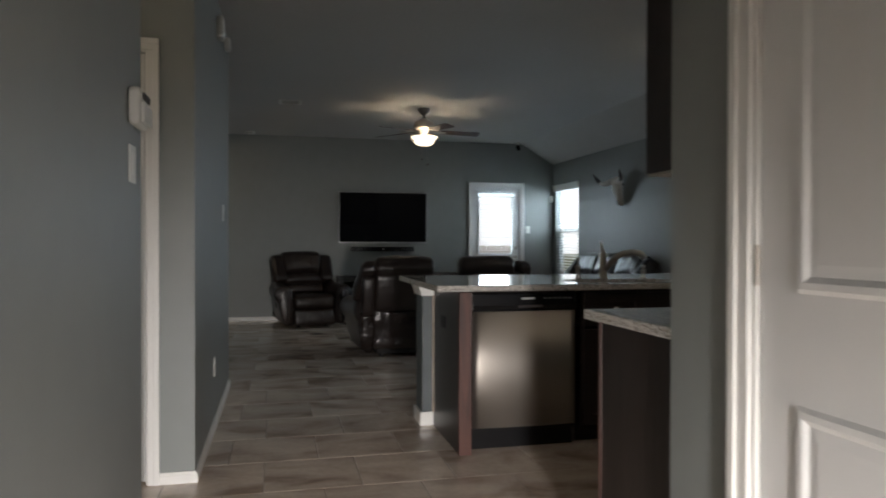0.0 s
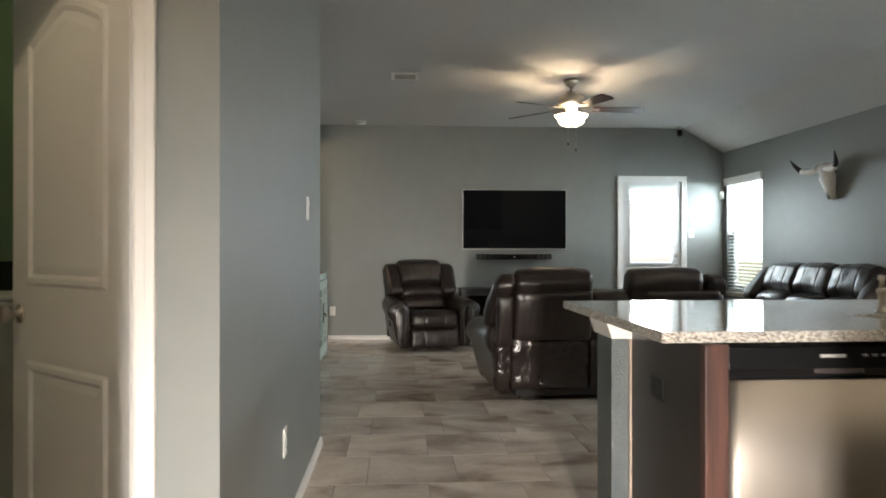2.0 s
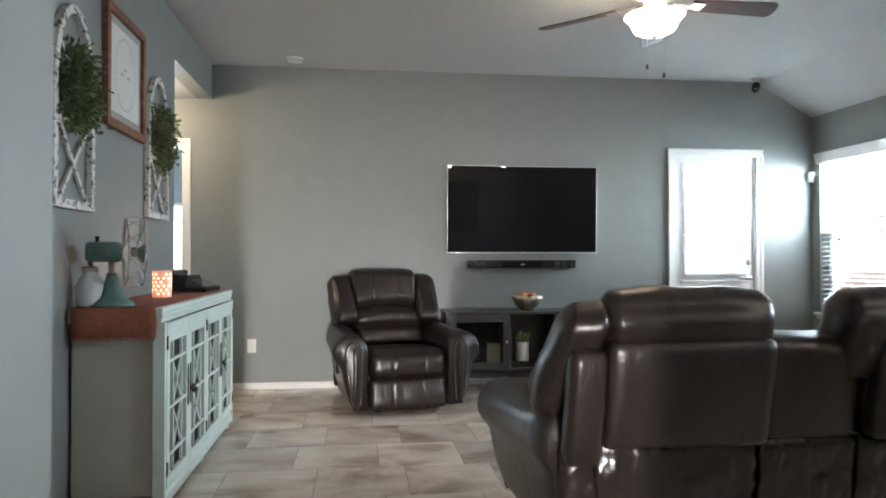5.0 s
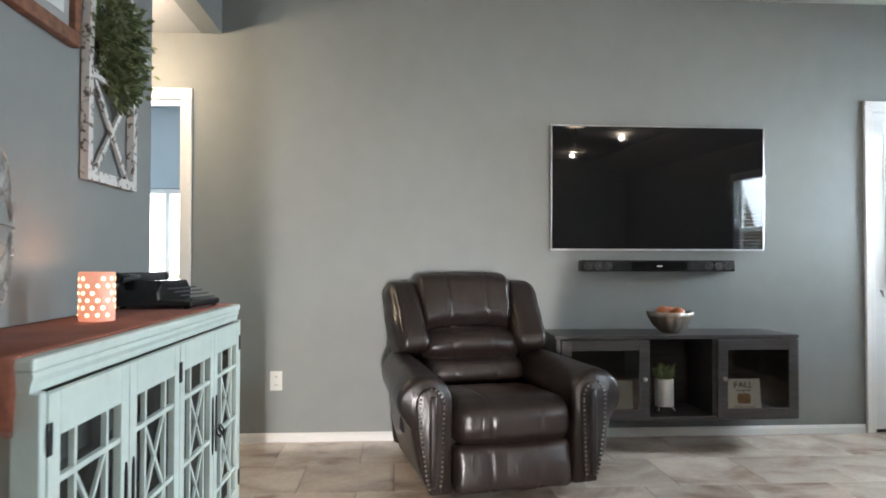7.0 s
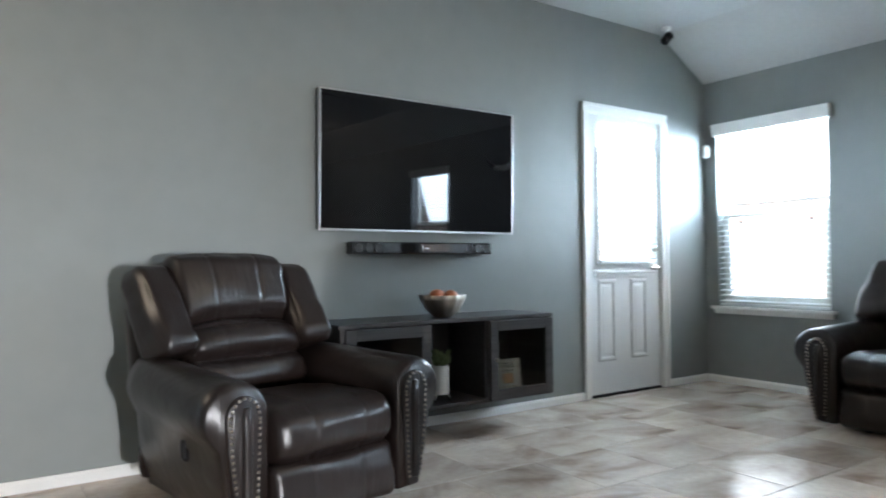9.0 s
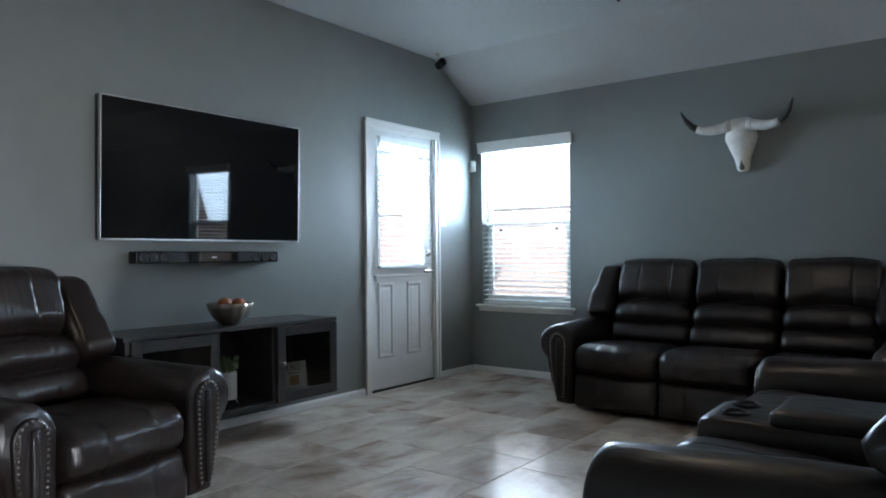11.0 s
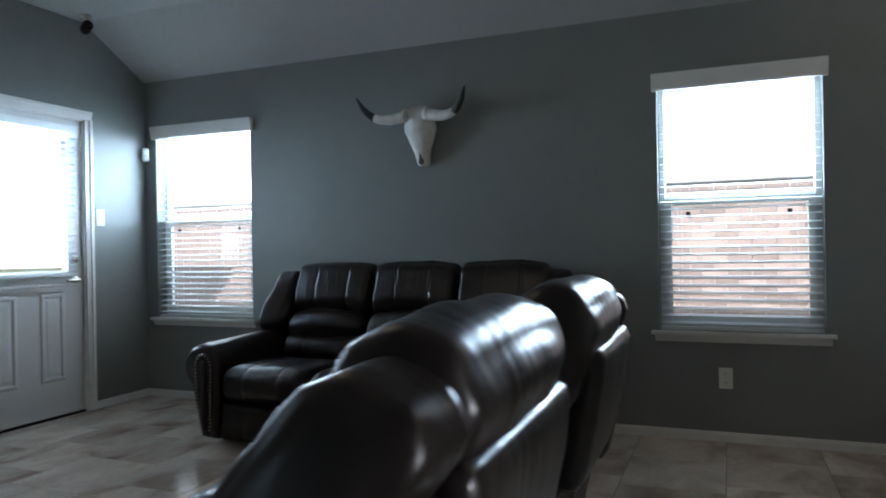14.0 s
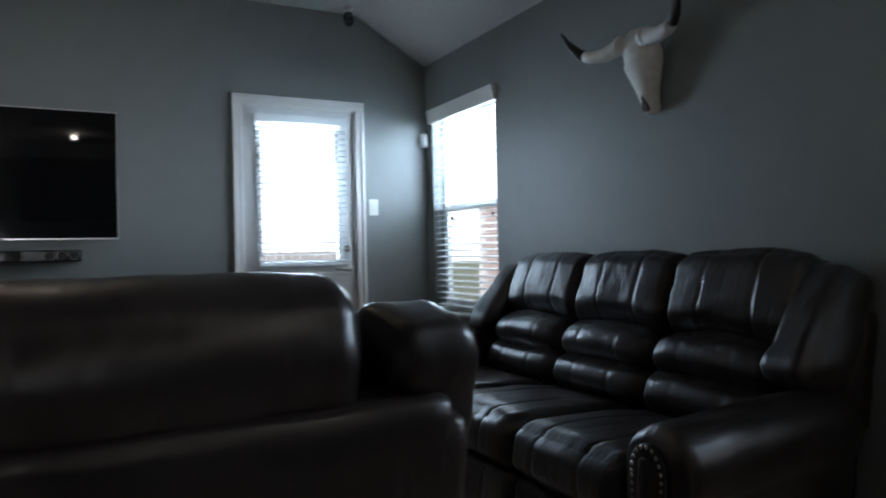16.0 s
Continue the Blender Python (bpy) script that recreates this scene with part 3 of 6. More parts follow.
st_.inputs[0].default_value, sm_.inputs[0].default_value = (0.86, 0.88, 0.88, 1), 0.35
sl.new(sn["Principled BSDF"].outputs[0], sm_.inputs[1]), sl.new(st_.outputs[0], sm_.inputs[2]), sl.new(sm_.outputs[0], sn["Material Output"].inputs[0])
GLASS = clear("window_glass")
DARKGLASS = clear("cabinet_glass", (0.80, 0.81, 0.81), 0.06)
CLOTH = mat("rust_cloth", (0.29, 0.10, 0.062), 0.95, grain=0.18, grain_scale=90, blotch=0.22, blotch_scale=7, bump=0.3, bump_scale=300)
TEAL = mat("teal_enamel", (0.085, 0.165, 0.15), 0.4, blotch=0.12, blotch_scale=9)
BONE = mat("bone", (0.76, 0.74, 0.70), 0.7, grain=0.10, grain_scale=30, blotch=0.10, blotch_scale=9, bump=0.4, bump_scale=60)
HORN = mat("dark_horn", (0.035, 0.030, 0.030), 0.45, blotch=0.3, blotch_scale=14)
IRON = mat("black_iron", (0.02, 0.02, 0.02), 0.5, 0.6)
BOWL = glowing("lamp_glass", (1.0, 0.80, 0.55), 5.0, (0.85, 0.82, 0.75))
LEAF = mat("wreath_leaf", (0.16, 0.20, 0.09), 0.6, grain=0.3, grain_scale=20, blotch=0.35, blotch_scale=12)
ORANGE = mat("orange_fruit", (0.42, 0.14, 0.06), 0.5, blotch=0.2, blotch_scale=20, bump=0.3, bump_scale=300)
BRICK = mat("brick", (0.72, 0.56, 0.48), 0.85, per_object=0.25, grain=0.15, grain_scale=60)
MORTAR = mat("mortar", (0.84, 0.82, 0.78), 0.9, grain=0.1, grain_scale=40)
CEDAR = grain_wood("fence_wood", (0.66, 0.60, 0.54), (0.50, 0.45, 0.40), 0.8, (10, 10, 1))
CREAM = mat("cream_card", (0.76, 0.70, 0.58), 0.8, blotch=0.06, blotch_scale=10)
PUMPKIN = mat("pumpkin_ink", (0.42, 0.22, 0.09), 0.8, blotch=0.2, blotch_scale=30)
INK = mat("dark_ink", (0.06, 0.05, 0.05), 0.8)
RED = mat("red_enamel", (0.30, 0.02, 0.015), 0.35, blotch=0.08)


def bar(name, a, b, material, parent=None, bevel=0.002, label=""):
    return part(name, box(*a, *b, bevel), material, parent, label)


# ---- baseboards and casings ----
def baseboard(axis, at, u0, u1, out):
    """A run of baseboard on a wall face; out is the way it stands proud."""
    h, d = 0.054, 0.013
    prof = [(0, 0), (d, 0), (d, h * 0.72), (d * 0.75, h * 0.8), (d * 0.6, h * 0.95), (d * 0.35, h), (0, h)]
    bm = bmesh.new()
    rings = []
    for u in (u0, u1):
        rings.append([bm.verts.new((at + out * w, u, z) if axis == "x" else (u, at + out * w, z)) for w, z in prof])
    k = len(prof)
    for i in range(k):
        bm.faces.new((rings[0][i], rings[0][(i + 1) % k], rings[1][(i + 1) % k], rings[1][i]))
    bm.faces.new(rings[0]), bm.faces.new(rings[1][::-1])
    bmesh.ops.recalc_face_normals(bm, faces=bm.faces)
    tagged(part("baseboard", bm, TRIM), "white painted wooden baseboard along the wall", "baseboard", kind="structure")


baseboard("y", 10.9, -0.95, 3.075, -1)
baseboard("y", 10.9, -1.115, -0.95, -1)
baseboard("y", 10.9, 4.003, 4.5, -1)
baseboard("x", 4.5, 1.93, 10.887, -1)
baseboard("x", -0.95, 6.04, 9.69, 1)
baseboard("x", -0.23, 3.737, 6.053, 1)
baseboard("y", 6.04, -0.937, -0.23, 1)
baseboard("y", 3.75, -0.388, -0.23, -1)
baseboard("x", -0.285, -1.6, 2.733, 1)
baseboard("y", 2.72, -2.08, -0.285, 1)
baseboard("x", 1.19, 1.665, 1.93, -1)
baseboard("x", 1.19, -1.6, 0.755, -1)


def casing(name, axis, face, out, u0, u1, top, w=0.06, label="white painted door casing with a stepped profile"):
    """Casing round an opening on a wall face; the jamb lines the opening."""
    t = new(name)
    tagged(t, label, "door frame", kind="structure")
    at = lambda u0_, u1_, w0, w1, z0, z1: (w0, u0_, z0, w1, u1_, z1) if axis == "x" else (u0_, w0, z0, u1_, w1, z1)
    for nm, a, b, z0, z1 in (("side_casing", u0 - w, u0 + 0.004, 0, top - 0.004), ("side_casing", u1 - 0.004, u1 + w, 0, top - 0.004), ("head_casing", u0 - w, u1 + w, top - 0.004, top + w)):
        b1 = box(*at(a, b, face, face + out * 0.013, z0, z1), 0.003)
        if nm == "head_casing":
            b2 = box(*at(a, b, face + out * 0.011, face + out * 0.021, z1 - 0.026, z1), 0.003)
        else:
            o = (a, a + 0.026) if a < u0 - 0.01 else (b - 0.026, b)
            b2 = box(*at(*o, face + out * 0.011, face + out * 0.021, z0, z1), 0.003)
        part(nm, join(b1, b2), TRIM, t)
    inn = face - out * 0.12
    for nm, a, b, z0, z1 in (("jamb", u0, u0 + 0.012, 0, top), ("jamb", u1 - 0.012, u1, 0, top), ("jamb", u0 + 0.012, u1 - 0.012, top - 0.012, top)):
        part(nm, box(*at(a, b, inn, face - out * 0.002, z0, z1)), TRIM, t)
    return t


casing("trim_back_door", "y", 10.9, -1, 3.138, 3.940, 2.05)
casing("trim_bedroom_door", "y", 10.9, -1, -1.94, -1.178, 2.05)
casing("trim_laundry_door", "y", 3.75, -1, -1.178, -0.438, 2.05, 0.05)
casing("trim_pantry_door", "x", 1.19, -1, 0.82, 1.60, 2.05)


def knob(parent, m, label="satin nickel door knob"):
    k = part("door_knob", lathe([(0.030, 0), (0.030, 0.006), (0.012, 0.010), (0.010, 0.03), (0.022, 0.038), (0.027, 0.05), (0.024, 0.06), (0.0, 0.064)], 20), NICKEL, parent, label, smooth=True, m=m)
    return k


def two_panel_door(name, m, w, label, flip=1):
    """A moulded door: leaf from x = 0 to w, seen face at y = 0, arched upper panel. Hinge at x = 0."""
    t = thing(name, m, label, "door", kind="structure")
    part("leaf", box(0.003, 0.004, 0.012, w - 0.003, 0.036, 2.03, 0.002), DOORW, t)
    st = 0.115

    def moulding(z0, z1, arch, face):
        x0, x1 = st, w - st
        pts = [(x0, z0), (x1, z0), (x1, z1)]
        if arch:
            pts += [(x1 - (x1 - x0) * k / 10, z1 + 0.075 * math.sin(math.pi * k / 10)) for k in range(1, 10)]
        pts += [(x0, z1)]
        cx, cz = (x0 + x1) / 2, (z0 + z1) / 2
        grow = lambda q, d: (q[0] - math.copysign(min(d, abs(q[0] - cx)), q[0] - cx), q[1] - math.copysign(d, q[1] - cz))
        bm = bmesh.new()
        rows = []
        for d, y in ((0.0, 0.004), (0.010, -0.005), (0.024, -0.005), (0.036, 0.0035), (0.060, 0.0005)):
            rows.append([bm.verts.new((*[grow(q, d)[0]], y if face > 0 else 0.040 - y, grow(q, d)[1])) for q in pts])
        for a, b in zip(rows, rows[1:]):
            for i in range(len(pts)):
                bm.faces.new((a[i], a[(i + 1) % len(pts)], b[(i + 1) % len(pts)], b[i]))
        bm.faces.new(rows[-1])
        bmesh.ops.recalc_face_normals(bm, faces=bm.faces)
        return bm

    for face in (1, -1):
        part("upper_panel", moulding(1.04, 1.80, True, face), DOORW, t)
        part("lower_panel", moulding(0.22, 0.81, False, face), DOORW, t)
    knob(t, pose(w - 0.06, 0.004, 0.95, 90))
    knob(t, pose(w - 0.06, 0.036, 0.95, -90))
    for z in (0.25, 1.05, 1.82):
        part("hinge", lathe([(0.006, 0), (0.006, 0.09)], 10), NICKEL, t, "satin nickel hinge", m=pose(-0.002, -0.004, z))
    return t


two_panel_door("door_laundry", pose(-0.434, 3.788, 0, 0, 0, 139), 0.72, "white two-panel arch-top interior door standing ajar")
two_panel_door("door_pantry", pose(1.198, 1.585, 0, 0, 0, -90), 0.75, "white two-panel arch-top interior door, closed")


# ---- windows with blinds ----
def slat_blind(parent, axis_m, w, z0, z1, pitch, depth, tilt, droop_label):
    """Slats, ladder cords and bottom rail, hung in the plane y = 0 of axis_m, centred on x = 0."""
    k = 0
    z = z0 + 0.03
    while z < z1:
        b = box(-w / 2, -depth / 2, -0.0014, w / 2, depth / 2, 0.0014)
        ob = part("slat", b, SLAT, parent)
        ob.matrix_local = axis_m @ pose(0, 0, z + 0.0015 * math.sin(k * 2.3), tilt + 1.2 * math.sin(k * 1.7))
        z += pitch
        k += 1
    rail = part("bottom_rail", box(-w / 2, -depth / 2, z0 - 0.008, w / 2, depth / 2, z0 + 0.010, 0.003), SLAT, parent, m=axis_m)
    for x in (-w * 0.36, w * 0.36):
        part("ladder_cord", tube([(x, -depth / 2 - 0.001, z0), (x, -depth / 2 - 0.001, z1)], 0.0012, 5), SLAT, parent, m=axis_m)


def window_unit(name, y0, y1, z0, z1):
    t = thing(name, Matrix.Identity(4), "white single-hung window with lowered open slat blinds", "window", kind="structure")
    yc, w = (y0 + y1) / 2, y1 - y0
    zm = 1.345
    fr = part("window_frame", join(box(4.585, y0, z0, 4.63, y0 + 0.035, z1, 0.003), box(4.585, y1 - 0.035, z0, 4.63, y1, z1, 0.003),
              box(4.585, y0 + 0.035, z0, 4.63, y1 - 0.035, z0 + 0.04, 0.003), box(4.585, y0 + 0.035, z1 - 0.035, 4.63, y1 - 0.035, z1, 0.003)), WHITEP, t)
    part("lower_sash", join(box(4.572, y0 + 0.035, z0 + 0.04, 4.60, y0 + 0.07, zm + 0.02, 0.003), box(4.572, y1 - 0.07, z0 + 0.04, 4.60, y1 - 0.035, zm + 0.02, 0.003),
         box(4.572, y0 + 0.07, z0 + 0.04, 4.60, y1 - 0.07, z0 + 0.085, 0.003), box(4.566, y0 + 0.07, zm - 0.022, 4.60, y1 - 0.07, zm + 0.02, 0.003)), WHITEP, t)
    part("upper_rail", box(4.602, y0 + 0.035, zm - 0.01, 4.625, y1 - 0.035, zm + 0.035, 0.003), WHITEP, t)
    for nm, xx, a, b in (("lower_pane", 4.588, z0 + 0.08, zm - 0.02), ("upper_pane", 4.612, zm + 0.03, z1 - 0.03)):
        p = part(nm, box(xx, y0 + 0.03, a, xx + 0.003, y1 - 0.03, b), GLASS, t)
        p.visible_shadow = False
    for yy in (y0 + 0.16, y1 - 0.16):
        part("sash_lock", box(4.562, yy - 0.012, zm - 0.085, 4.573, yy + 0.012, zm - 0.06, 0.003), IRON, t, "small dark sash latch")
    # stool and apron
    part("window_sill", box(4.452, y0 - 0.045, z0 - 0.022, 4.585, y1 + 0.045, z0, 0.006), TRIM, t)
    part("apron", prism([(4.498, z0 - 0.06), (4.486, z0 - 0.06), (4.478, z0 - 0.04), (4.466, z0 - 0.0225), (4.498, z0 - 0.0225)], y1 - y0 + 0.05), TRIM, t, m=pose(0, y0 - 0.025, 0))
    # valance with returns
    v = prism([(4.498, z1 - 0.045), (4.476, z1 - 0.045), (4.470, z1 - 0.03), (4.462, z1 + 0.012), (4.455, z1 + 0.040), (4.455, z1 + 0.050), (4.498, z1 + 0.050)], y1 - y0 + 0.05, 0.0015)
    part("valance", v, TRIM, t, "white blind valance with cornice moulding", m=pose(0, y0 - 0.025, 0))
    slat_blind(t, pose(4.532, yc, 0, 0, 0, 90), w - 0.015, z0 + 0.012, z1 - 0.02, 0.0432, 0.050, -11, "")
    part("tilt_cord", tube([(4.503, y1 - 0.08, z1 - 0.03), (4.503, y1 - 0.08, 1.15)], 0.0016, 6), SLAT, t)
    return t


window_unit("window_1", 9.905, 10.79, 0.61, 2.02)
window_unit("window_2", 6.235, 7.08, 0.61, 2.02)

# ---- back door ----
bd = thing("door_back", pose(-0.017, 0, 0), "white half-glass exterior door with small shelf and blinds, closed", "door", kind="structure")
X0, X1, YF = 3.169, 3.943, 10.922
GX0, GX1, GZ0, GZ1 = 3.283, 3.820, 0.985, 1.895
part("leaf", join(box(X0, YF, 0.015, GX0, YF + 0.044, 2.036), box(GX1, YF, 0.015, X1, YF + 0.044, 2.036), box(GX0, YF, 0.015, GX1, YF + 0.044, GZ0), box(GX0, YF, GZ1, GX1, YF + 0.044, 2.036)), DOORW, bd)
part("glass_frame", join(box(GX0 - 0.03, YF - 0.012, GZ0 - 0.03, GX0, YF, GZ1 + 0.03, 0.004), box(GX1, YF - 0.012, GZ0 - 0.03, GX1 + 0.03, YF, GZ1 + 0.03, 0.004),
     box(GX0, YF - 0.012, GZ0 - 0.03, GX1, YF, GZ0, 0.004), box(GX0, YF - 0.012, GZ1, GX1, YF, GZ1 + 0.03, 0.004)), DOORW, bd)
pane = part("glass_pane", box(GX0, YF + 0.016, GZ0, GX1, YF + 0.022, GZ1), GLASS, bd)
pane.visible_shadow = False
shelf = part("shelf", join(box(3.215, YF - 0.030, 0.885, 3.895, YF, 0.905, 0.004), prism([(3.235, 0.86), (3.875, 0.86), (3.885, 0.885), (3.225, 0.885)], 0.018)), DOORW, bd, "moulded dentil shelf under the glass")
for vtx in shelf.data.vertices:
    if vtx.co.y < 0.1:
        vtx.co.y += YF - 0.018
for a, b in ((3.262, 3.447), (3.610, 3.795)):
    rows, bm = [], bmesh.new()
    for d, y in ((0, 0), (0.010, -0.009), (0.024, -0.009), (0.036, 0.003), (0.056, -0.002)):
        rows.append([bm.verts.new((x, YF + y, z)) for x, z in ((a + d, 0.25 + d), (b - d, 0.25 + d), (b - d, 0.845 - d), (a + d, 0.845 - d))])
    for r0, r1 in zip(rows, rows[1:]):
        for i in range(4):
            bm.faces.new((r0[i], r0[(i + 1) % 4], r1[(i + 1) % 4], r1[i]))
    bm.faces.new(rows[-1])
    bmesh.ops.recalc_face_normals(bm, faces=bm.faces)
    part("lower_panel", bm, DOORW, bd)
part("headrail", box(3.240, YF - 0.055, 1.902, 3.880, YF - 0.014, 1.985, 0.004), SLAT, bd, "white blind headrail")
slat_blind(bd, pose(3.560, YF - 0.032, 0), 0.630, 0.962, 1.905, 0.0405, 0.042, -8, "")
lev = part("door_lever", join(lathe([(0.028, 0), (0.028, 0.008), (0.012, 0.012), (0.010, 0.045)], 18), turn(box(-0.105, -0.009, 0.036, 0.012, 0.009, 0.052, 0.006), Matrix.Identity(4))), NICKEL, bd, "satin nickel door lever", smooth=False, m=pose(3.888, YF, 0.925, 90))
part("deadbolt", lathe([(0.027, 0), (0.027, 0.008), (0.020, 0.016), (0.0, 0.018)], 18), NICKEL, bd, "satin nickel deadbolt", smooth=True, m=pose(3.888, YF, 1.07, 90))
part("thumb_turn", box(3.882, YF - 0.034, 1.055, 3.894, YF - 0.016, 1.085, 0.003), NICKEL, bd)
for z in (0.22, 1.05, 1.84):
    part("hinge", lathe([(0.007, 0), (0.007, 0.10)], 10), NICKEL, bd, "satin nickel hinge", m=pose(X0 - 0.004, YF - 0.004, z))
part("threshold", box(3.168, 10.905, -0.003, 3.944, 11.03, 0.013, 0.003), IRON, bd, "dark metal threshold")

# ---- bedroom window, added in place of a brightly lit lower wall ----
bw = thing("window_3", Matrix.Identity(4), "wide white bedroom window, assumed in place of a brightly lit lower wall", "window", kind="structure")
for a, b in ((-2.75, -2.71), (-2.02, -1.98), (-1.29, -1.25)):
    part("window_frame", box(a, 13.25, 0.5, b, 13.30, 1.75, 0.003), WHITEP, bw)
for a, b in ((0.5, 0.54), (1.71, 1.75)):
    part("window_rail", box(-2.71, 13.252, a, -1.29, 13.298, b, 0.003), WHITEP, bw)
for a, b in ((-2.71, -2.02), (-1.98, -1.29)):
    part("pane", box(a, 13.27, 0.54, b, 13.274, 1.71), GLASS, bw).visible_shadow = False

# ---- outside ----
GRASS = mat("dry_lawn", (0.12, 0.13, 0.06), 0.95, grain=0.3, grain_scale=40, blotch=0.3, blotch_scale=1.5)
CONC = mat("patio_concrete", (0.50, 0.48, 0.45), 0.85, grain=0.08, grain_scale=30, blotch=0.1, blotch_scale=1.2)
tagged(part("ground", box(-900, -900, -0.35, 900, 900, -0.12), GRASS), "flat dry lawn reaching to the horizon", "ground", kind="structure")
tagged(part("patio", box(1.0, 11.06, -0.118, 5.7, 14.5, -0.03, 0.01), CONC), "pale concrete patio slab behind the house", "patio", kind="structure")


# covered patio behind the back door
pr = thing("patio_cover", Matrix.Identity(4), "shaded white board patio cover on wall brackets", "patio cover")
PORCH = mat("porch_paint", (0.80, 0.80, 0.79), 0.6, blotch=0.06, blotch_scale=3)
for k in range(7):
    part("ceiling_board", box(1.2, 11.06 + k * 0.262, 2.44, 5.5, 11.06 + k * 0.262 + 0.255, 2.46), PORCH, pr)
part("roof", box(1.1, 11.06, 2.46, 5.6, 12.95, 2.56), PORCH, pr)
part("beam", box(1.2, 12.76, 2.26, 5.5, 12.89, 2.44, 0.006), PORCH, pr)
for x in (1.6, 4.5):
    part("bracket", tube([(x, 11.06, 1.85), (x, 12.4, 2.43)], 0.035, 8), PORCH, pr)

# glowing white sheet beyond the yard, added so the sky reads as overexposed
bm = bmesh.new()
lo, hi = [], []
for k in range(25):
    a = radians(-50 + 200 * k / 24)
    lo.append(bm.verts.new((2 + 80 * math.cos(a), 6 + 80 * math.sin(a), -0.3)))
    hi.append(bm.verts.new((2 + 80 * math.cos(a), 6 + 80 * math.sin(a), 70)))
for k in range(24):
    bm.faces.new((lo[k], lo[k + 1], hi[k + 1], hi[k]))
tagged(part("backdrop", bm, glowing("overexposed_sky", (0.95, 0.98, 1.0), 1.5, (0.5, 0.5, 0.5))), "glowing white sheet standing in for overexposed sky beyond the yard", "sky", kind="structure")


def brick_wall():
    t = thing("garden_wall", Matrix.Identity(4), "sunlit pale red brick garden wall with pale mortar joints", "brick wall")
    part("core", box(7.62, 1.5, -0.12, 7.80, 15.5, 1.70), MORTAR, t)
    part("coping", box(7.56, 1.5, 1.70, 7.86, 15.5, 1.76, 0.008), MORTAR, t, "pale stone coping")
    me = bpy.data.meshes.new("brick")
    b = box(0, 0.006, 0.006, 0.03, 0.212, 0.070)
    b.to_mesh(me)
    b.free()
    me.materials.append(BRICK)
    bv, bf = [v.co.copy() for v in me.vertices], [tuple(p.vertices) for p in me.polygons]
    vs, fs_, n = [], [], 0
    for row in range(23):
        for c in range(62):
            y, z = 1.5 + c * 0.222 + (0.111 if row % 2 else 0), -0.10 + row * 0.078
            if n < 300 and 4.6 < y < 8.2 and z > 0.1:
                ob = new("brick", me)
                ob.parent = t
                ob.matrix_local = pose(7.60, y, z)
                n += 1
            else:
                k0 = len(vs)
                vs += [tuple(v + Vector((7.60, y, z))) for v in bv]
                fs_ += [tuple(k0 + i for i in f) for f in bf]
    rest = bpy.data.meshes.new("brickwork")
    rest.from_pydata(vs, [], fs_)
    rest.materials.append(BRICK)
    ob = new("brickwork", rest)
    ob.parent = t
    ob["kind"], ob["label"] = "stuff", "courses of pale red brick"


brick_wall()
fence = thing("fence", Matrix.Identity(4), "pale weathered cedar picket fence across the back yard", "fence")
for k in range(64):
    part("picket", box(-2.0 + k * 0.15, 19.0, -0.12, -2.0 + k * 0.15 + 0.138, 19.02, 1.08 + 0.01 * math.sin(k * 3.1)), CEDAR, fence)
part("fence_rail", box(-2.0, 19.02, 0.3, 7.6, 19.06, 0.39), CEDAR, fence)
part("fence_rail", box(-2.0, 19.02, 0.85, 7.6, 19.06, 0.94), CEDAR, fence)


# ---- wall fittings ----
def plate(name, m, label, category, kind_):
    """A wall plate about its own centre; its face looks along -y."""
    t = thing(name, m, label, category)
    part("cover", box(-0.036, -0.006, -0.058, 0.036, 0, 0.058, 0.003), WHITEP, t)
    if kind_ == "outlet":
        for z in (-0.024, 0.024):
            part("socket", lathe([(0.0165, 0), (0.0165, 0.002), (0.0, 0.0022)], 18), WHITEP, t, m=pose(0, -0.006, z, 90))
            for x in (-0.006, 0.006):
                part("slot", box(x - 0.0013, -0.0092, z - 0.004, x + 0.0013, -0.0080, z + 0.006), INK, t)
    else:
        part("rocker", prism([(-0.016, -0.033), (0.016, -0.033), (0.016, 0.033), (-0.016, 0.033)], 0.004, 0.001), WHITEP, t, m=pose(0, -0.009, 0, 3))
    return t


plate("wall_outlet", pose(-0.615, 10.9, 0.365), "white duplex outlet on the grey wall", "outlet", "outlet")
plate("wall_outlet", pose(4.5, 6.734, 0.352, 0, 0, -90), "white duplex outlet below the window", "outlet", "outlet")
plate("wall_outlet", pose(-0.23, 4.765, 0.378, 0, 0, 90), "white duplex outlet low on the hall wall", "outlet", "outlet")
plate("wall_switch", pose(-0.23, 5.46, 1.357, 0, 0, 90), "white rocker switch on the hall wall", "switch", "switch")
plate("wall_switch", pose(4.066, 10.9, 1.363), "white rocker switch beside the back door", "switch", "switch")
plate("wall_switch", pose(-0.285, 2.565, 1.386, 0, 0, 90) @ Matrix.Diagonal((1.25, 1, 1.0, 1)), "white rocker switch under the thermostat", "switch", "switch")
ob = plate("island_outlet", pose(1.105, 4.235, 0.683, 0, 0, -90) @ pose(0, 0, 0, 0, 90, 0), "dark outlet plate on the island end panel", "outlet", "outlet")
for ch in ob.children:
    ch.data.materials[0] = IRON
th = thing("thermostat", pose(-0.285, 2.595, 1.562, 0, 0, 90), "white alarm keypad with a dark display on the wall", "keypad")
part("housing", soft(0.155, 0.034, 0.115, 0.012, 5, (0, 0.006, 0)), WHITEP, th, smooth=True, m=pose(0, -0.016, 0))
part("display", box(-0.05, -0.042, 0.022, 0.05, -0.036, 0.044, 0.001), INK, th, "dark display window")
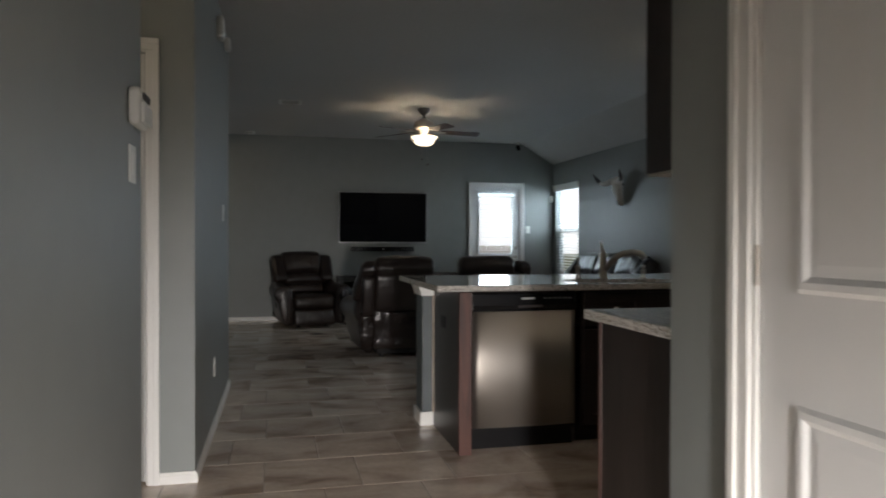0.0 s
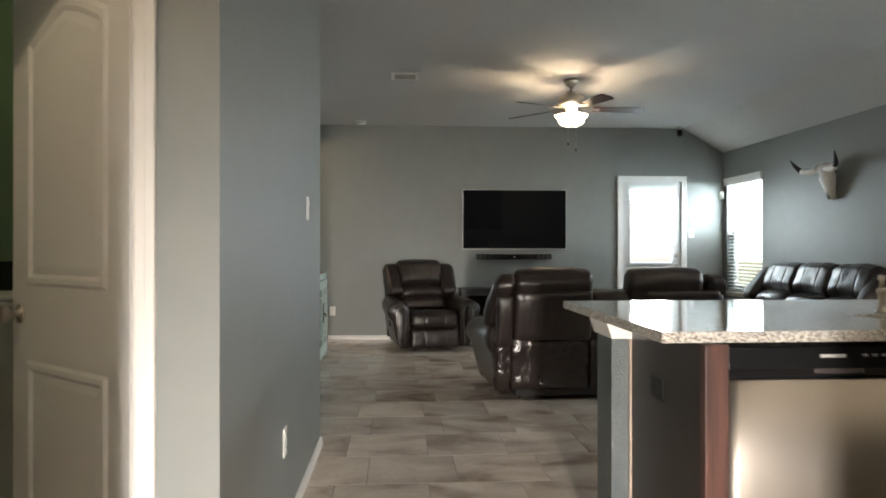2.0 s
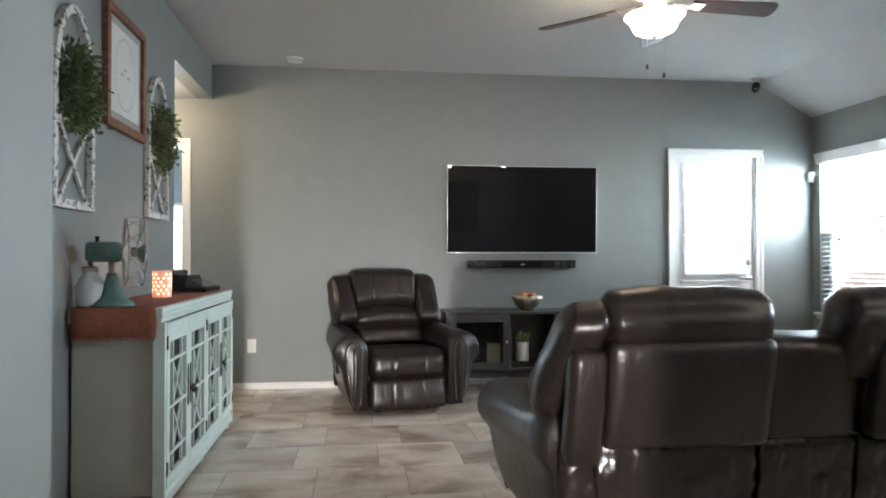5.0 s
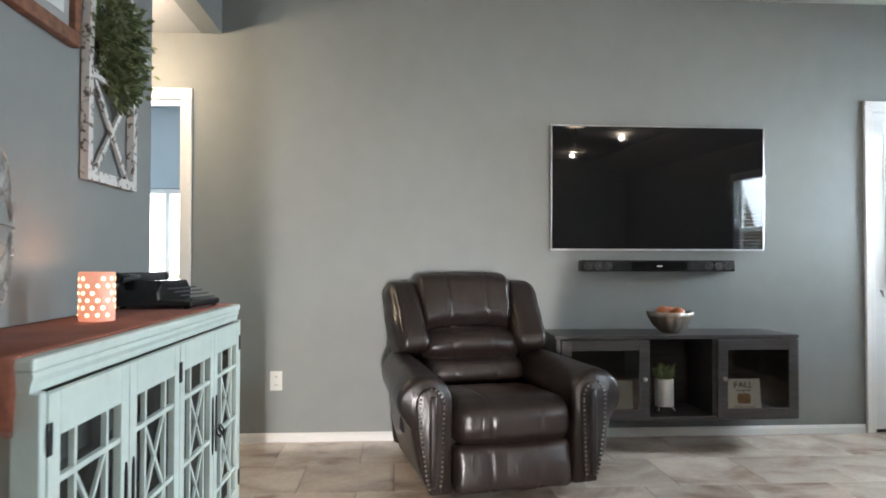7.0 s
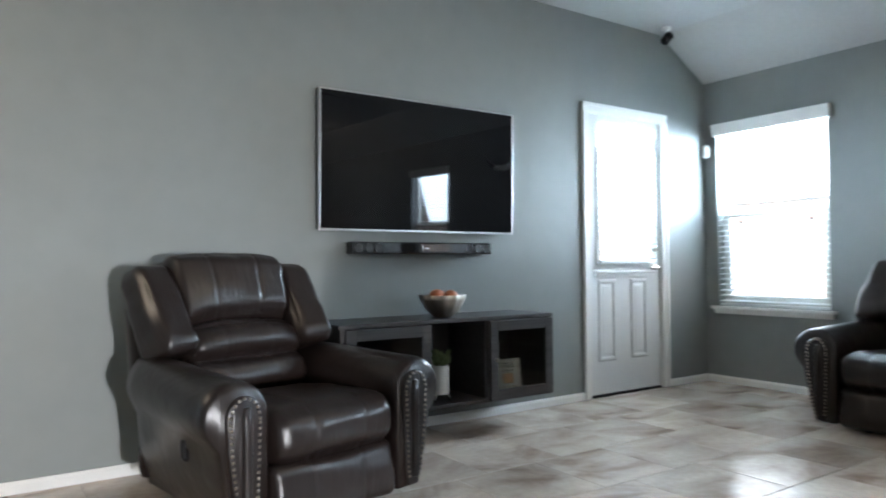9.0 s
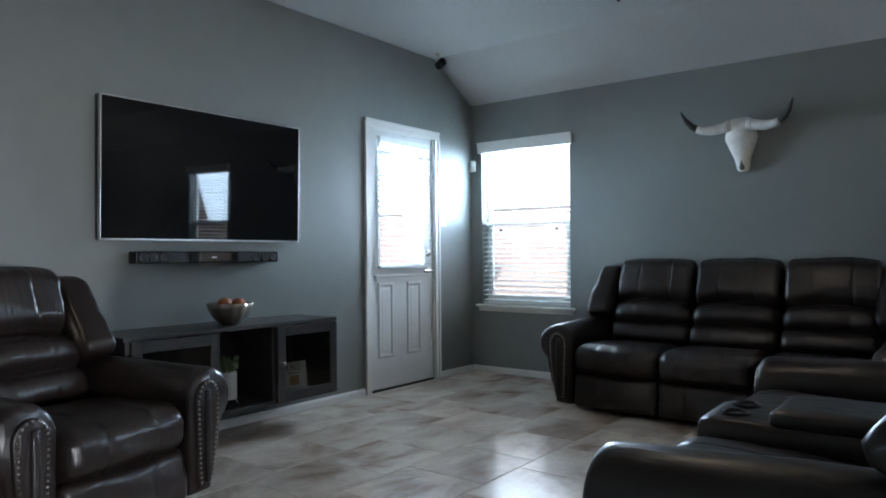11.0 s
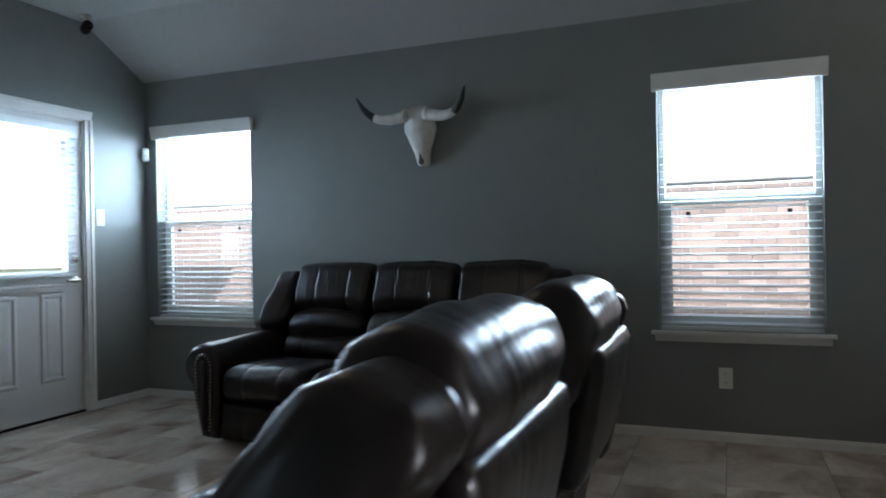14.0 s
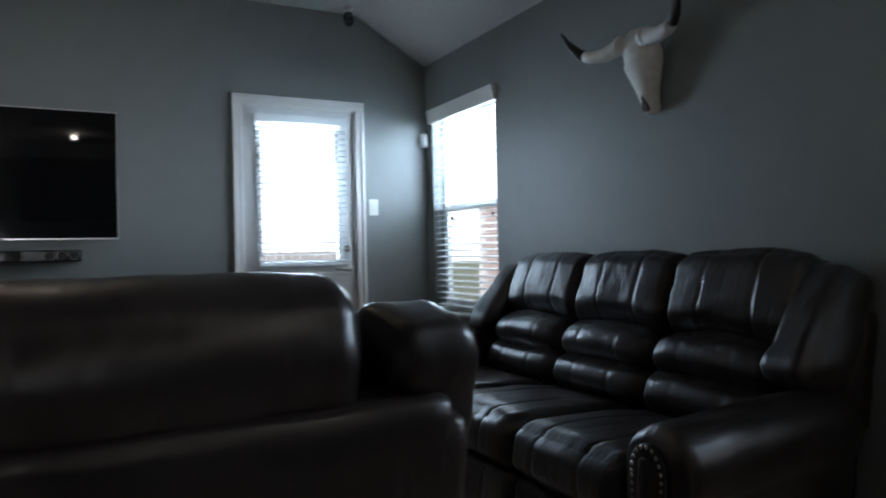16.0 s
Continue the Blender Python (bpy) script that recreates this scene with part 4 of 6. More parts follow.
part("flap", box(-0.07, -0.046, -0.050, 0.07, -0.037, 0.012, 0.004), WHITEP, th)
for y, z, w, h in ((5.0, 2.535, 0.12, 0.14), (5.62, 2.60, 0.08, 0.09)):
    c = thing("door_chime", pose(-0.23, y, z, 0, 0, 90), "white plastic chime box high on the hall wall", "chime")
    part("housing", soft(w, 0.045, h, 0.012, 4), WHITEP, c, smooth=True, m=pose(0, -0.0225, 0))
    part("grille", box(-w * 0.35, -0.048, -h * 0.3, w * 0.35, -0.044, -h * 0.1), WHITEP, c)
sd = thing("motion_sensor", pose(4.465, 10.865, 1.862, 0, 0, -45), "white corner motion sensor", "sensor")
part("housing", soft(0.055, 0.045, 0.10, 0.012, 5, (0, 0.006, 0)), WHITEP, sd, smooth=True)
part("lens", box(-0.018, -0.030, -0.005, 0.018, -0.024, 0.03, 0.003), SLAT, sd)
sc = thing("security_camera", pose(3.85, 10.76, TOP), "small black and white security camera hung from the ceiling", "camera")
part("mount", lathe([(0.034, 0), (0.034, -0.016), (0.012, -0.022), (0.010, -0.05)], 18), WHITEP, sc, smooth=True)
part("body", lathe([(0.0, -0.05), (0.030, -0.05), (0.034, -0.04), (0.034, 0.035), (0.028, 0.04)], 20), BLACKP, sc, smooth=True, m=pose(0, -0.01, -0.082, 75, 0, -25))
part("lens", lathe([(0.0, 0), (0.014, 0.0), (0.016, 0.004), (0.0, 0.008)], 16), SCREEN, sc, smooth=True, m=pose(-0.012, -0.058, -0.092, 75, 0, -25))
sm = thing("smoke_detector", pose(-0.24, 10.62, TOP), "round white smoke detector on the ceiling", "detector")
part("housing", lathe([(0.068, 0), (0.068, -0.012), (0.058, -0.03), (0.03, -0.038), (0.0, -0.038)], 24), WHITEP, sm, smooth=True)
part("vent_ring", lathe([(0.060, -0.026), (0.063, -0.022), (0.060, -0.018)], 24), INK, sm)
vent = thing("ceiling_vent", pose(0.285, 8.335, TOP) @ Matrix.Diagonal((0.84, 0.9, 1, 1)), "white louvred air vent in the ceiling", "vent")
part("frame", join(box(-0.15, -0.14, -0.008, 0.15, -0.10, 0, 0.002), box(-0.15, 0.10, -0.008, 0.15, 0.14, 0, 0.002), box(-0.15, -0.10, -0.008, -0.11, 0.10, 0, 0.002), box(0.11, -0.10, -0.008, 0.15, 0.10, 0, 0.002)), WHITEP, vent)
# dark sheet coloured as the shade inside the duct, which isn't modelled
part("backing", box(-0.11, -0.10, -0.002, 0.11, 0.10, -0.0005), INK, vent)
for k in range(9):
    part("slat", box(-0.11, -0.010, -0.0006, 0.11, 0.010, 0.0006), WHITEP, vent, m=pose(0, -0.088 + k * 0.022, -0.006, 38))
for x, y in ((2.1, 3.0), (3.2, 3.0), (3.35, 5.2)):
    dl = thing("recessed_light", pose(x, y, TOP), "lit round recessed ceiling light with white rim", "ceiling light", "recessed lights")
    part("rim", lathe([(0.062, -0.001), (0.066, -0.006), (0.085, -0.005), (0.088, 0)], 24), WHITEP, dl, smooth=True)
    part("lamp", lathe([(0.062, -0.002), (0.0, -0.003)], 24), glowing("downlight_glow", (1.0, 0.86, 0.66), 7.0), dl, "glowing lamp face")
    bulb("lamp_light", x, y, TOP - 0.06, 6, (1.0, 0.86, 0.66), 0.025)
cl = thing("corridor_light", pose(-1.5, 10.25, 2.445), "small frosted dome light on the corridor ceiling", "ceiling light")
part("base", lathe([(0.12, 0), (0.12, -0.02), (0.11, -0.025)], 24), NICKEL, cl, smooth=True)
part("dome", lathe([(0.11, -0.025), (0.10, -0.05), (0.06, -0.07), (0, -0.075)], 24), glowing("dome_glow", (1.0, 0.8, 0.55), 4.0), cl, smooth=True)


# ---- ceiling fan ----
cf = thing("ceiling_fan", pose(1.842, 8.385, 0), "five-blade ceiling fan in brushed nickel with lit frosted bowl", "ceiling fan")
part("canopy", lathe([(0.070, TOP), (0.070, TOP - 0.02), (0.055, TOP - 0.05), (0.025, TOP - 0.075), (0.018, TOP - 0.08)], 24), NICKEL, cf, smooth=True)
part("rod", lathe([(0.0125, TOP - 0.07), (0.0125, 2.61)], 12), NICKEL, cf, smooth=True)
part("motor", lathe([(0.02, 2.625), (0.045, 2.62), (0.06, 2.60), (0.115, 2.575), (0.128, 2.545), (0.126, 2.515), (0.10, 2.495), (0.06, 2.485), (0.06, 2.46)], 28), NICKEL, cf, smooth=True)
part("light_fitter", lathe([(0.06, 2.462), (0.058, 2.455), (0.045, 2.44), (0.02, 2.43), (0.012, 2.428)], 24), NICKEL, cf, smooth=True)
part("finial", lathe([(0.0, 2.275), (0.010, 2.282), (0.012, 2.292), (0.018, 2.302)], 14), NICKEL, cf, smooth=True)
part("stem", lathe([(0.006, 2.43), (0.006, 2.29)], 8), NICKEL, cf)
part("bowl", lathe([(0.0, 2.302), (0.06, 2.304), (0.105, 2.325), (0.118, 2.345), (0.122, 2.365), (0.148, 2.395), (0.158, 2.402), (0.156, 2.406), (0.144, 2.40), (0.117, 2.367), (0.112, 2.347), (0.10, 2.33), (0.0, 2.309)], 32), BOWL, cf, "lit frosted glass bowl", smooth=True)
for k in range(5):
    a = 68 + 72 * k
    iron = part("blade_iron", join(prism([(0.10, -0.004), (0.22, -0.004), (0.22, 0.004), (0.10, 0.004)], 0.03), box(0.19, -0.035, -0.0075, 0.26, 0.065, -0.0035)), NICKEL, cf, m=pose(0, 0, 2.475, 0, 0, a) @ pose(0, -0.015, 0, 0, 3, 0))
    out = [(0.20 + 0.44 * t / 8, -0.052 - 0.016 * t / 8) for t in range(9)] + [(0.66, -0.045), (0.665, 0), (0.66, 0.045)] + [(0.64 - 0.44 * t / 8, 0.068 - 0.016 * t / 8) for t in range(9)]
    bm = bmesh.new()
    f = bm.faces.new([bm.verts.new((x, y, 0)) for x, y in out])
    r = bmesh.ops.extrude_face_region(bm, geom=[f])
    bmesh.ops.translate(bm, vec=(0, 0, 0.006), verts=[v for v in r["geom"] if isinstance(v, bmesh.types.BMVert)])
    bmesh.ops.recalc_face_normals(bm, faces=bm.faces)
    part("blade", bm, BLADEWOOD, cf, "dark cherry fan blade", m=pose(0, 0, 2.47, 0, 0, a) @ pose(0, 0, 0, -12, 2, 0))
for dx, dy, z in ((0.03, -0.05, 2.06), (-0.02, 0.05, 2.13)):
    part("pull_chain", tube([(dx, dy, 2.43), (dx, dy, z + 0.03)], 0.0014, 6), NICKEL, cf)
    part("pull_knob", lathe([(0.0, z), (0.007, z + 0.006), (0.008, z + 0.016), (0.004, z + 0.03), (0.0, z + 0.032)], 12), BLADEWOOD, cf, "small wooden pull knob", smooth=True, m=pose(dx, dy, 0))

# ---- television, soundbar, media console ----
tv = thing("television", pose(0, 10.85, 1.53, 1.0) @ pose(0, -10.85, -1.53), "large black flat-screen television in a silver bezel, switched off", "television")
part("back", box(1.10, 10.862, 1.21, 2.33, 10.886, 1.86, 0.008), BLACKP, tv)
part("wall_mount", box(1.5, 10.884, 1.35, 1.95, 10.902, 1.75), IRON, tv)
part("bezel", join(box(1.040, 10.838, 1.149, 2.388, 10.864, 1.160, 0.002), box(1.040, 10.838, 1.911, 2.388, 10.864, 1.918, 0.002), box(1.040, 10.838, 1.160, 1.047, 10.864, 1.911, 0.002), box(2.381, 10.838, 1.160, 2.388, 10.864, 1.911, 0.002)), mat("silver_bezel", (0.55, 0.55, 0.56), 0.3, 0.9), tv, "thin silver bezel")
part("screen", box(1.047, 10.842, 1.160, 2.381, 10.862, 1.911), SCREEN, tv, "glossy black screen")
part("badge", box(1.700, 10.836, 1.151, 1.728, 10.839, 1.157), SLAT, tv)
sb = thing("soundbar", Matrix.Identity(4), "slim black wall-mounted soundbar with round drivers", "soundbar")
part("body", box(1.222, 10.815, 1.021, 2.186, 10.90, 1.090, 0.008), BLACKP, sb)
part("centre_panel", box(1.53, 10.811, 1.030, 1.88, 10.816, 1.082, 0.002), SCREEN, sb)
for x in (1.262, 1.325, 1.388, 2.020, 2.083, 2.146):
    part("driver", lathe([(0.025, 0), (0.025, 0.003), (0.021, 0.004), (0.018, 0.001), (0.008, 0.0), (0.006, 0.003), (0, 0.004)], 20), mat("driver_ring", (0.05, 0.05, 0.05), 0.3, 0.7), sb, smooth=True, m=pose(x, 10.815, 1.055, 90))
part("badge", box(1.690, 10.808, 1.050, 1.722, 10.812, 1.058), SLAT, sb)

mc = thing("media_console", Matrix.Identity(4), "wall-hung charcoal wood media console with glass doors", "media console")
CX0, CX1, CY, CZ0, CZ1 = 0.985, 2.405, 10.505, 0.182, 0.664
part("top", box(CX0, CY, CZ1 - 0.022, CX1, 10.9, CZ1, 0.003), GREYWOOD, mc)
part("bottom", box(CX0 + 0.01, CY + 0.004, CZ0, CX1 - 0.01, 10.9, CZ0 + 0.022, 0.002), GREYWOOD, mc)
part("side", box(CX0 + 0.01, CY + 0.004, CZ0 + 0.022, CX0 + 0.032, 10.9, CZ1 - 0.022), GREYWOOD, mc)
part("side", box(CX1 - 0.032, CY + 0.004, CZ0 + 0.022, CX1 - 0.01, 10.9, CZ1 - 0.022), GREYWOOD, mc)
for x in (1.512, 1.902):
    part("divider", box(x, CY + 0.02, CZ0 + 0.022, x + 0.022, 10.89, CZ1 - 0.022), GREYWOOD, mc)
part("back", box(CX0 + 0.032, 10.888, CZ0 + 0.022, CX1 - 0.032, 10.899, CZ1 - 0.022), GREYWOOD, mc)
part("rear_rail", box(CX0 + 0.03, 10.87, 0.10, CX1 - 0.03, 10.899, CZ0), GREYWOOD, mc)
for a, b, hx in ((CX0 + 0.034, 1.520, 1.49), (1.918, CX1 - 0.012, 1.95)):
    s, z0, z1 = 0.058, CZ0 + 0.008, CZ1 - 0.026
    d = part("door", join(box(a, CY - 0.014, z0, a + s, CY + 0.004, z1, 0.002), box(b - s, CY - 0.014, z0, b, CY + 0.004, z1, 0.002), box(a + s, CY - 0.014, z0, b - s, CY + 0.004, z0 + s, 0.002), box(a + s, CY - 0.014, z1 - s, b - s, CY + 0.004, z1, 0.002)), GREYWOOD, mc)
    part("glass", box(a + s - 0.004, CY - 0.006, z0 + s - 0.004, b - s + 0.004, CY - 0.003, z1 - s + 0.004), DARKGLASS, d).visible_shadow = False
    part("knob", lathe([(0.006, 0), (0.006, 0.012), (0.012, 0.016), (0.012, 0.022), (0, 0.026)], 14), NICKEL, d, "small nickel knob", smooth=True, m=pose(hx, CY - 0.014, 0.42, 90))

bw = thing("fruit_bowl", pose(1.708, 10.66, CZ1) @ Matrix.Diagonal((1, 1, 1.22, 1)), "hammered silver bowl on the media console", "bowl")
bm = lathe([(0.0, 0.004), (0.045, 0.004), (0.048, 0.0), (0.055, 0.004), (0.095, 0.035), (0.122, 0.075), (0.130, 0.102), (0.126, 0.102), (0.116, 0.075), (0.09, 0.042), (0.0, 0.014)], 40)
for v in bm.verts:
    r = math.hypot(v.co.x, v.co.y)
    k = 1 + 0.055 * math.cos(12 * math.atan2(v.co.y, v.co.x)) * min(1, r / 0.1)
    v.co.x, v.co.y = v.co.x * k, v.co.y * k
part("shell", bm, mat("silver_bowl", (0.42, 0.375, 0.32), 0.28, 1.0), bw, smooth=True)
for x, y, z, r in ((-0.045, -0.01, 0.118, 0.042), (0.035, -0.03, 0.112, 0.042), (0.01, 0.045, 0.112, 0.040)):
    fr = thing("orange", pose(1.708 + x, 10.66 + y, CZ1 + z), "dull orange fruit in the bowl", "fruit", "fruit in the bowl")
    part("flesh", lathe([(0, -r), (r * 0.5, -r * 0.86), (r * 0.87, -r * 0.5), (r, 0), (r * 0.87, r * 0.5), (r * 0.5, r * 0.84), (r * 0.1, r * 0.94), (0, r * 0.9)], 20), ORANGE, fr, smooth=True)
    part("stalk", lathe([(0.003, r * 0.88), (0.002, r * 0.98), (0, r * 0.98)], 6), INK, fr)

pt = thing("potted_plant", pose(1.655, 10.62, CZ0 + 0.022), "small green plant in a white footed pot", "plant")
part("pot", lathe([(0.0, 0.042), (0.052, 0.042), (0.054, 0.048), (0.054, 0.195), (0.050, 0.198), (0.048, 0.19), (0.0, 0.185)], 24), mat("white_ceramic", (0.55, 0.55, 0.53), 0.35, blotch=0.05), pt, smooth=True)
for k in range(3):
    a = radians(90 + 120 * k)
    part("foot", tube([(0.036 * math.cos(a), 0.036 * math.sin(a), 0.05), (0.056 * math.cos(a), 0.056 * math.sin(a), 0.022), (0.062 * math.cos(a), 0.062 * math.sin(a), 0.006), (0.064 * math.cos(a), 0.064 * math.sin(a), 0.003)], [0.006, 0.006, 0.007, 0.003], 8), CHROME, pt, "curved chrome foot", smooth=True)


def leaves(count, place, size, seed):
    """Many small pointed leaves as one mesh; place(rng) gives where and which way."""
    rng = random.Random(seed)
    bm = bmesh.new()
    for _ in range(count):
        p, d = place(rng)
        d = Vector(d).normalized()
        u = d.cross(Vector((rng.uniform(-1, 1), rng.uniform(-1, 1), rng.uniform(-1, 1)))).normalized()
        L, W = size * rng.uniform(0.6, 1.3), size * rng.uniform(0.22, 0.38)
        n = d.cross(u) * L * 0.12
        a, b, c, e = p, p + d * L * 0.5 + u * W + n, p + d * L, p + d * L * 0.5 - u * W + n
        m_ = p + d * L * 0.5 - n * 0.6
        vs = [bm.verts.new(q) for q in (a, b, c, e, m_)]
        bm.faces.new((vs[0], vs[1], vs[4])), bm.faces.new((vs[1], vs[2], vs[4])), bm.faces.new((vs[2], vs[3], vs[4])), bm.faces.new((vs[3], vs[0], vs[4]))
    return bm


def tuft(rng):
    a, r = rng.uniform(0, 6.283), rng.uniform(0, 0.04)
    return Vector((r * math.cos(a), r * math.sin(a), 0.185 + rng.uniform(0, 0.06))), (math.cos(a) * 0.7, math.sin(a) * 0.7, 1.0)


part("foliage", leaves(70, tuft, 0.05, 3), LEAF, pt, "thin green leaves")["kind"] = "stuff"


def writing(text, size, m, material, parent, name="lettering", squeeze=1.0):
    c = bpy.data.curves.new(name, "FONT")
    c.body, c.size, c.align_x, c.align_y, c.extrude = text, size, "CENTER", "CENTER", 0.0006
    tmp = bpy.data.objects.new("tmp", c)
    me = bpy.data.meshes.new_from_object(tmp)
    bpy.data.objects.remove(tmp), bpy.data.curves.remove(c)
    me.materials.append(material)
    me.name = name
    ob = new(name, me)
    ob.parent = parent
    ob.matrix_local = m @ Matrix.Diagonal((squeeze, 1, 1, 1))
    return ob


sg = thing("fall_sign", pose(2.115, 10.57, CZ0 + 0.023, -8), "small cream sign reading fall season with a pumpkin", "sign")
part("frame", join(box(-0.098, -0.008, 0, 0.098, 0.012, 0.008, 0.001), box(-0.098, -0.008, 0.188, 0.098, 0.012, 0.196, 0.001), box(-0.098, -0.008, 0.008, -0.090, 0.012, 0.188, 0.001), box(0.090, -0.008, 0.008, 0.098, 0.012, 0.188, 0.001)), CREAM, sg)
part("board", box(-0.090, -0.002, 0.008, 0.090, 0.008, 0.188), CREAM, sg)
writing("FALL", 0.050, pose(0, -0.003, 0.160, 90), INK, sg, squeeze=1.1)
writing("SEASON", 0.034, pose(0, -0.003, 0.028, 90), mat("brown_ink", (0.25, 0.17, 0.10), 0.8), sg, squeeze=1.0)
part("small_text", join(*[box(-0.045 + 0.032 * k, -0.0035, 0.126, -0.045 + 0.032 * k + 0.024, -0.002, 0.132) for k in range(3)]), INK, sg, "line of small dark script")
part("pumpkin", join(*[lathe([(0, -0.030), (0.010, -0.026), (0.0145, 0), (0.010, 0.026), (0, 0.030)], 12, Matrix.Translation((x, -0.002, 0.084)) @ Matrix.Diagonal((1.0 + 0.2 * (x == 0), 0.12, 1, 1))) for x in (-0.026, -0.013, 0, 0.013, 0.026)]), PUMPKIN, sg, "painted orange pumpkin", smooth=True)
part("stalk", box(-0.003, -0.004, 0.110, 0.004, -0.002, 0.121), LEAF, sg)
pf = thing("photo_frame", pose(1.40, 10.60, CZ0 + 0.023, -10, 0, -12), "pale framed card leaning inside the console", "picture frame")
part("frame", box(-0.06, 0, 0, 0.10, 0.014, 0.20, 0.003), FRAMEWOOD, pf)
part("card", box(-0.052, -0.002, 0.012, 0.060, 0.001, 0.188), CREAM, pf)

# ---- cattle skull on the wall ----
sk = thing("cattle_skull", pose(4.5, 8.527, 1.64, 0, 0, -90) @ pose(0, 0, 0, 12) @ Matrix.Diagonal((0.925, 1, 0.957, 1)) @ pose(0, 0, -1.64), "white longhorn cattle skull with black-tipped horns on the wall", "wall decor")
bm = bmesh.new()
sect = [(2.035, 0.050, 0.075), (2.02, 0.080, 0.095), (1.985, 0.094, 0.115), (1.945, 0.096, 0.13), (1.905, 0.114, 0.138), (1.875, 0.112, 0.132), (1.84, 0.097, 0.120), (1.79, 0.080, 0.110), (1.74, 0.058, 0.10), (1.70, 0.049, 0.09), (1.665, 0.048, 0.075), (1.645, 0.040, 0.06), (1.638, 0.02, 0.05)]
rings = []
for z, hw, dp in sect:
    ring = []
    for k in range(20):
        a = 2 * math.pi * k / 20
        x, y = 1.06 * hw * math.copysign(abs(math.cos(a)) ** 0.8, math.cos(a)), -0.72 * dp * max(0.0, math.sin(a)) ** 0.75
        if math.sin(a) <= 0:
            y = -0.012
        if 1.88 < z < 1.93 and 0.25 < abs(math.cos(a)) < 0.95 and math.sin(a) > 0:
            y += 0.026
        ring.append(bm.verts.new((x, y, z + 0.004 * noise.noise(Vector((x * 30, y * 30, z * 30))))))
    rings.append(ring)
for a, b in zip(rings, rings[1:]):
    for k in range(20):
        bm.faces.new((a[k], a[(k + 1) % 20], b[(k + 1) % 20], b[k]))
bm.faces.new(rings[0]), bm.faces.new(rings[-1][::-1])
bmesh.ops.recalc_face_normals(bm, faces=bm.faces)
bmesh.ops.smooth_vert(bm, verts=bm.verts, factor=0.3, use_axis_x=True, use_axis_y=True, use_axis_z=True)
part("skull", bm, BONE, sk, "pale bone", smooth=True)
part("wall_peg", box(-0.02, -0.02, 1.90, 0.02, 0.085, 1.93, 0.004), IRON, sk, "dark wall peg behind the skull")
for s in (-1, 1):
    ring = [(0.036 + 0.007 * math.cos(a), 0.010 * math.sin(a)) for a in [k * math.pi / 5 for k in range(11)]]
    part("horn_collar", lathe([(r + 0.004, z) for r, z in ring], 20), BONE, sk, "raised bone collar", smooth=True, m=pose(s * 0.085, -0.063, 1.983, 0, s * 82, 0))
    pts = [(s * x, y, z) for x, y, z in ((0.06, -0.06, 1.985), (0.12, -0.07, 1.975), (0.19, -0.085, 1.965), (0.26, -0.10, 1.972), (0.30, -0.11, 1.990))]
    part("horn", tube(pts, [0.040, 0.038, 0.035, 0.030, 0.027], 14), BONE, sk, "pale horn base", smooth=True)
    pts = [(s * x, y, z) for x, y, z in ((0.297, -0.109, 1.988), (0.335, -0.122, 2.018), (0.365, -0.135, 2.06), (0.385, -0.145, 2.10), (0.398, -0.15, 2.135))]
    part("horn_tip", tube(pts, [0.0272, 0.024, 0.019, 0.012, 0.003], 14), HORN, sk, "black horn tip", smooth=True)
# raised dark plate, its colour standing for shade in the nasal hollow
gap = [(0.0, 0.032), (0.006, 0.012), (0.013, -0.006), (0.014, -0.020), (0.006, -0.028), (-0.006, -0.026), (-0.013, -0.018), (-0.011, -0.004), (-0.005, 0.010)]
part("nasal_gap", prism(gap, 0.02, 0.002), mat("hollow_shade", (0.10, 0.09, 0.08), 0.9), sk, "raised dark patch coloured as the shade of the nasal hollow", m=pose(0, -0.071, 1.688, 9, 0, 0) @ Matrix.Diagonal((1.35, 1, 1.3, 1)))

# ---- sideboard and what stands on it ----
sbd = thing("sideboard", Matrix.Identity(4), "mint painted sideboard with lattice doors and dark top edge", "sideboard")
BX0, BX1, BY0, BY1 = -0.935, -0.565, 7.965, 9.565
part("top", join(box(-0.938, 7.932, 0.872, -0.555, 9.616, 0.898, 0.006), prism([(-0.938, 0.835), (-0.563, 0.835), (-0.561, 0.850), (-0.556, 0.862), (-0.558, 0.872), (-0.938, 0.872)], 1.66)), MINT, sbd)
top = sbd.children[0]
for v in top.data.vertices:
    if v.co.y < 2:
        v.co.y += 7.935
for y0, y1 in ((BY0, BY0 + 0.022), (BY1 - 0.022, BY1)):
    part("side_panel", box(BX0, y0, 0.09, BX1, y1, 0.835, 0.002), BEIGE, sbd)
for y0, y1 in ((7.942, 7.968), (9.562, 9.588)):
    part("corner_post", box(-0.60, y0, 0.03, -0.5475, y1, 0.835, 0.003), MINT, sbd)
part("bottom", box(BX0, BY0 + 0.022, 0.09, BX1, BY1 - 0.022, 0.112), DARKIN, sbd)
part("back", box(BX0, BY0 + 0.022, 0.112, BX0 + 0.01, BY1 - 0.022, 0.835), DARKIN, sbd)
part("shelf", box(BX0 + 0.01, BY0 + 0.022, 0.45, BX1 - 0.05, BY1 - 0.022, 0.468), DARKIN, sbd)
part("plinth", prism([(-0.59, 0.03), (-0.56, 0.03), (-0.548, 0.05), (-0.548, 0.085), (-0.56, 0.10), (-0.59, 0.10)], 1.62), MINT, sbd, m=pose(0, 7.955, 0))
for y in (8.0, 8.76, 9.53):
    for x in (-0.90, -0.585):
        part("foot", lathe([(0.016, 0), (0.022, 0.004), (0.028, 0.02), (0.02, 0.045), (0.03, 0.09)], 14), MINT, sbd, smooth=True, m=pose(x, y, 0))


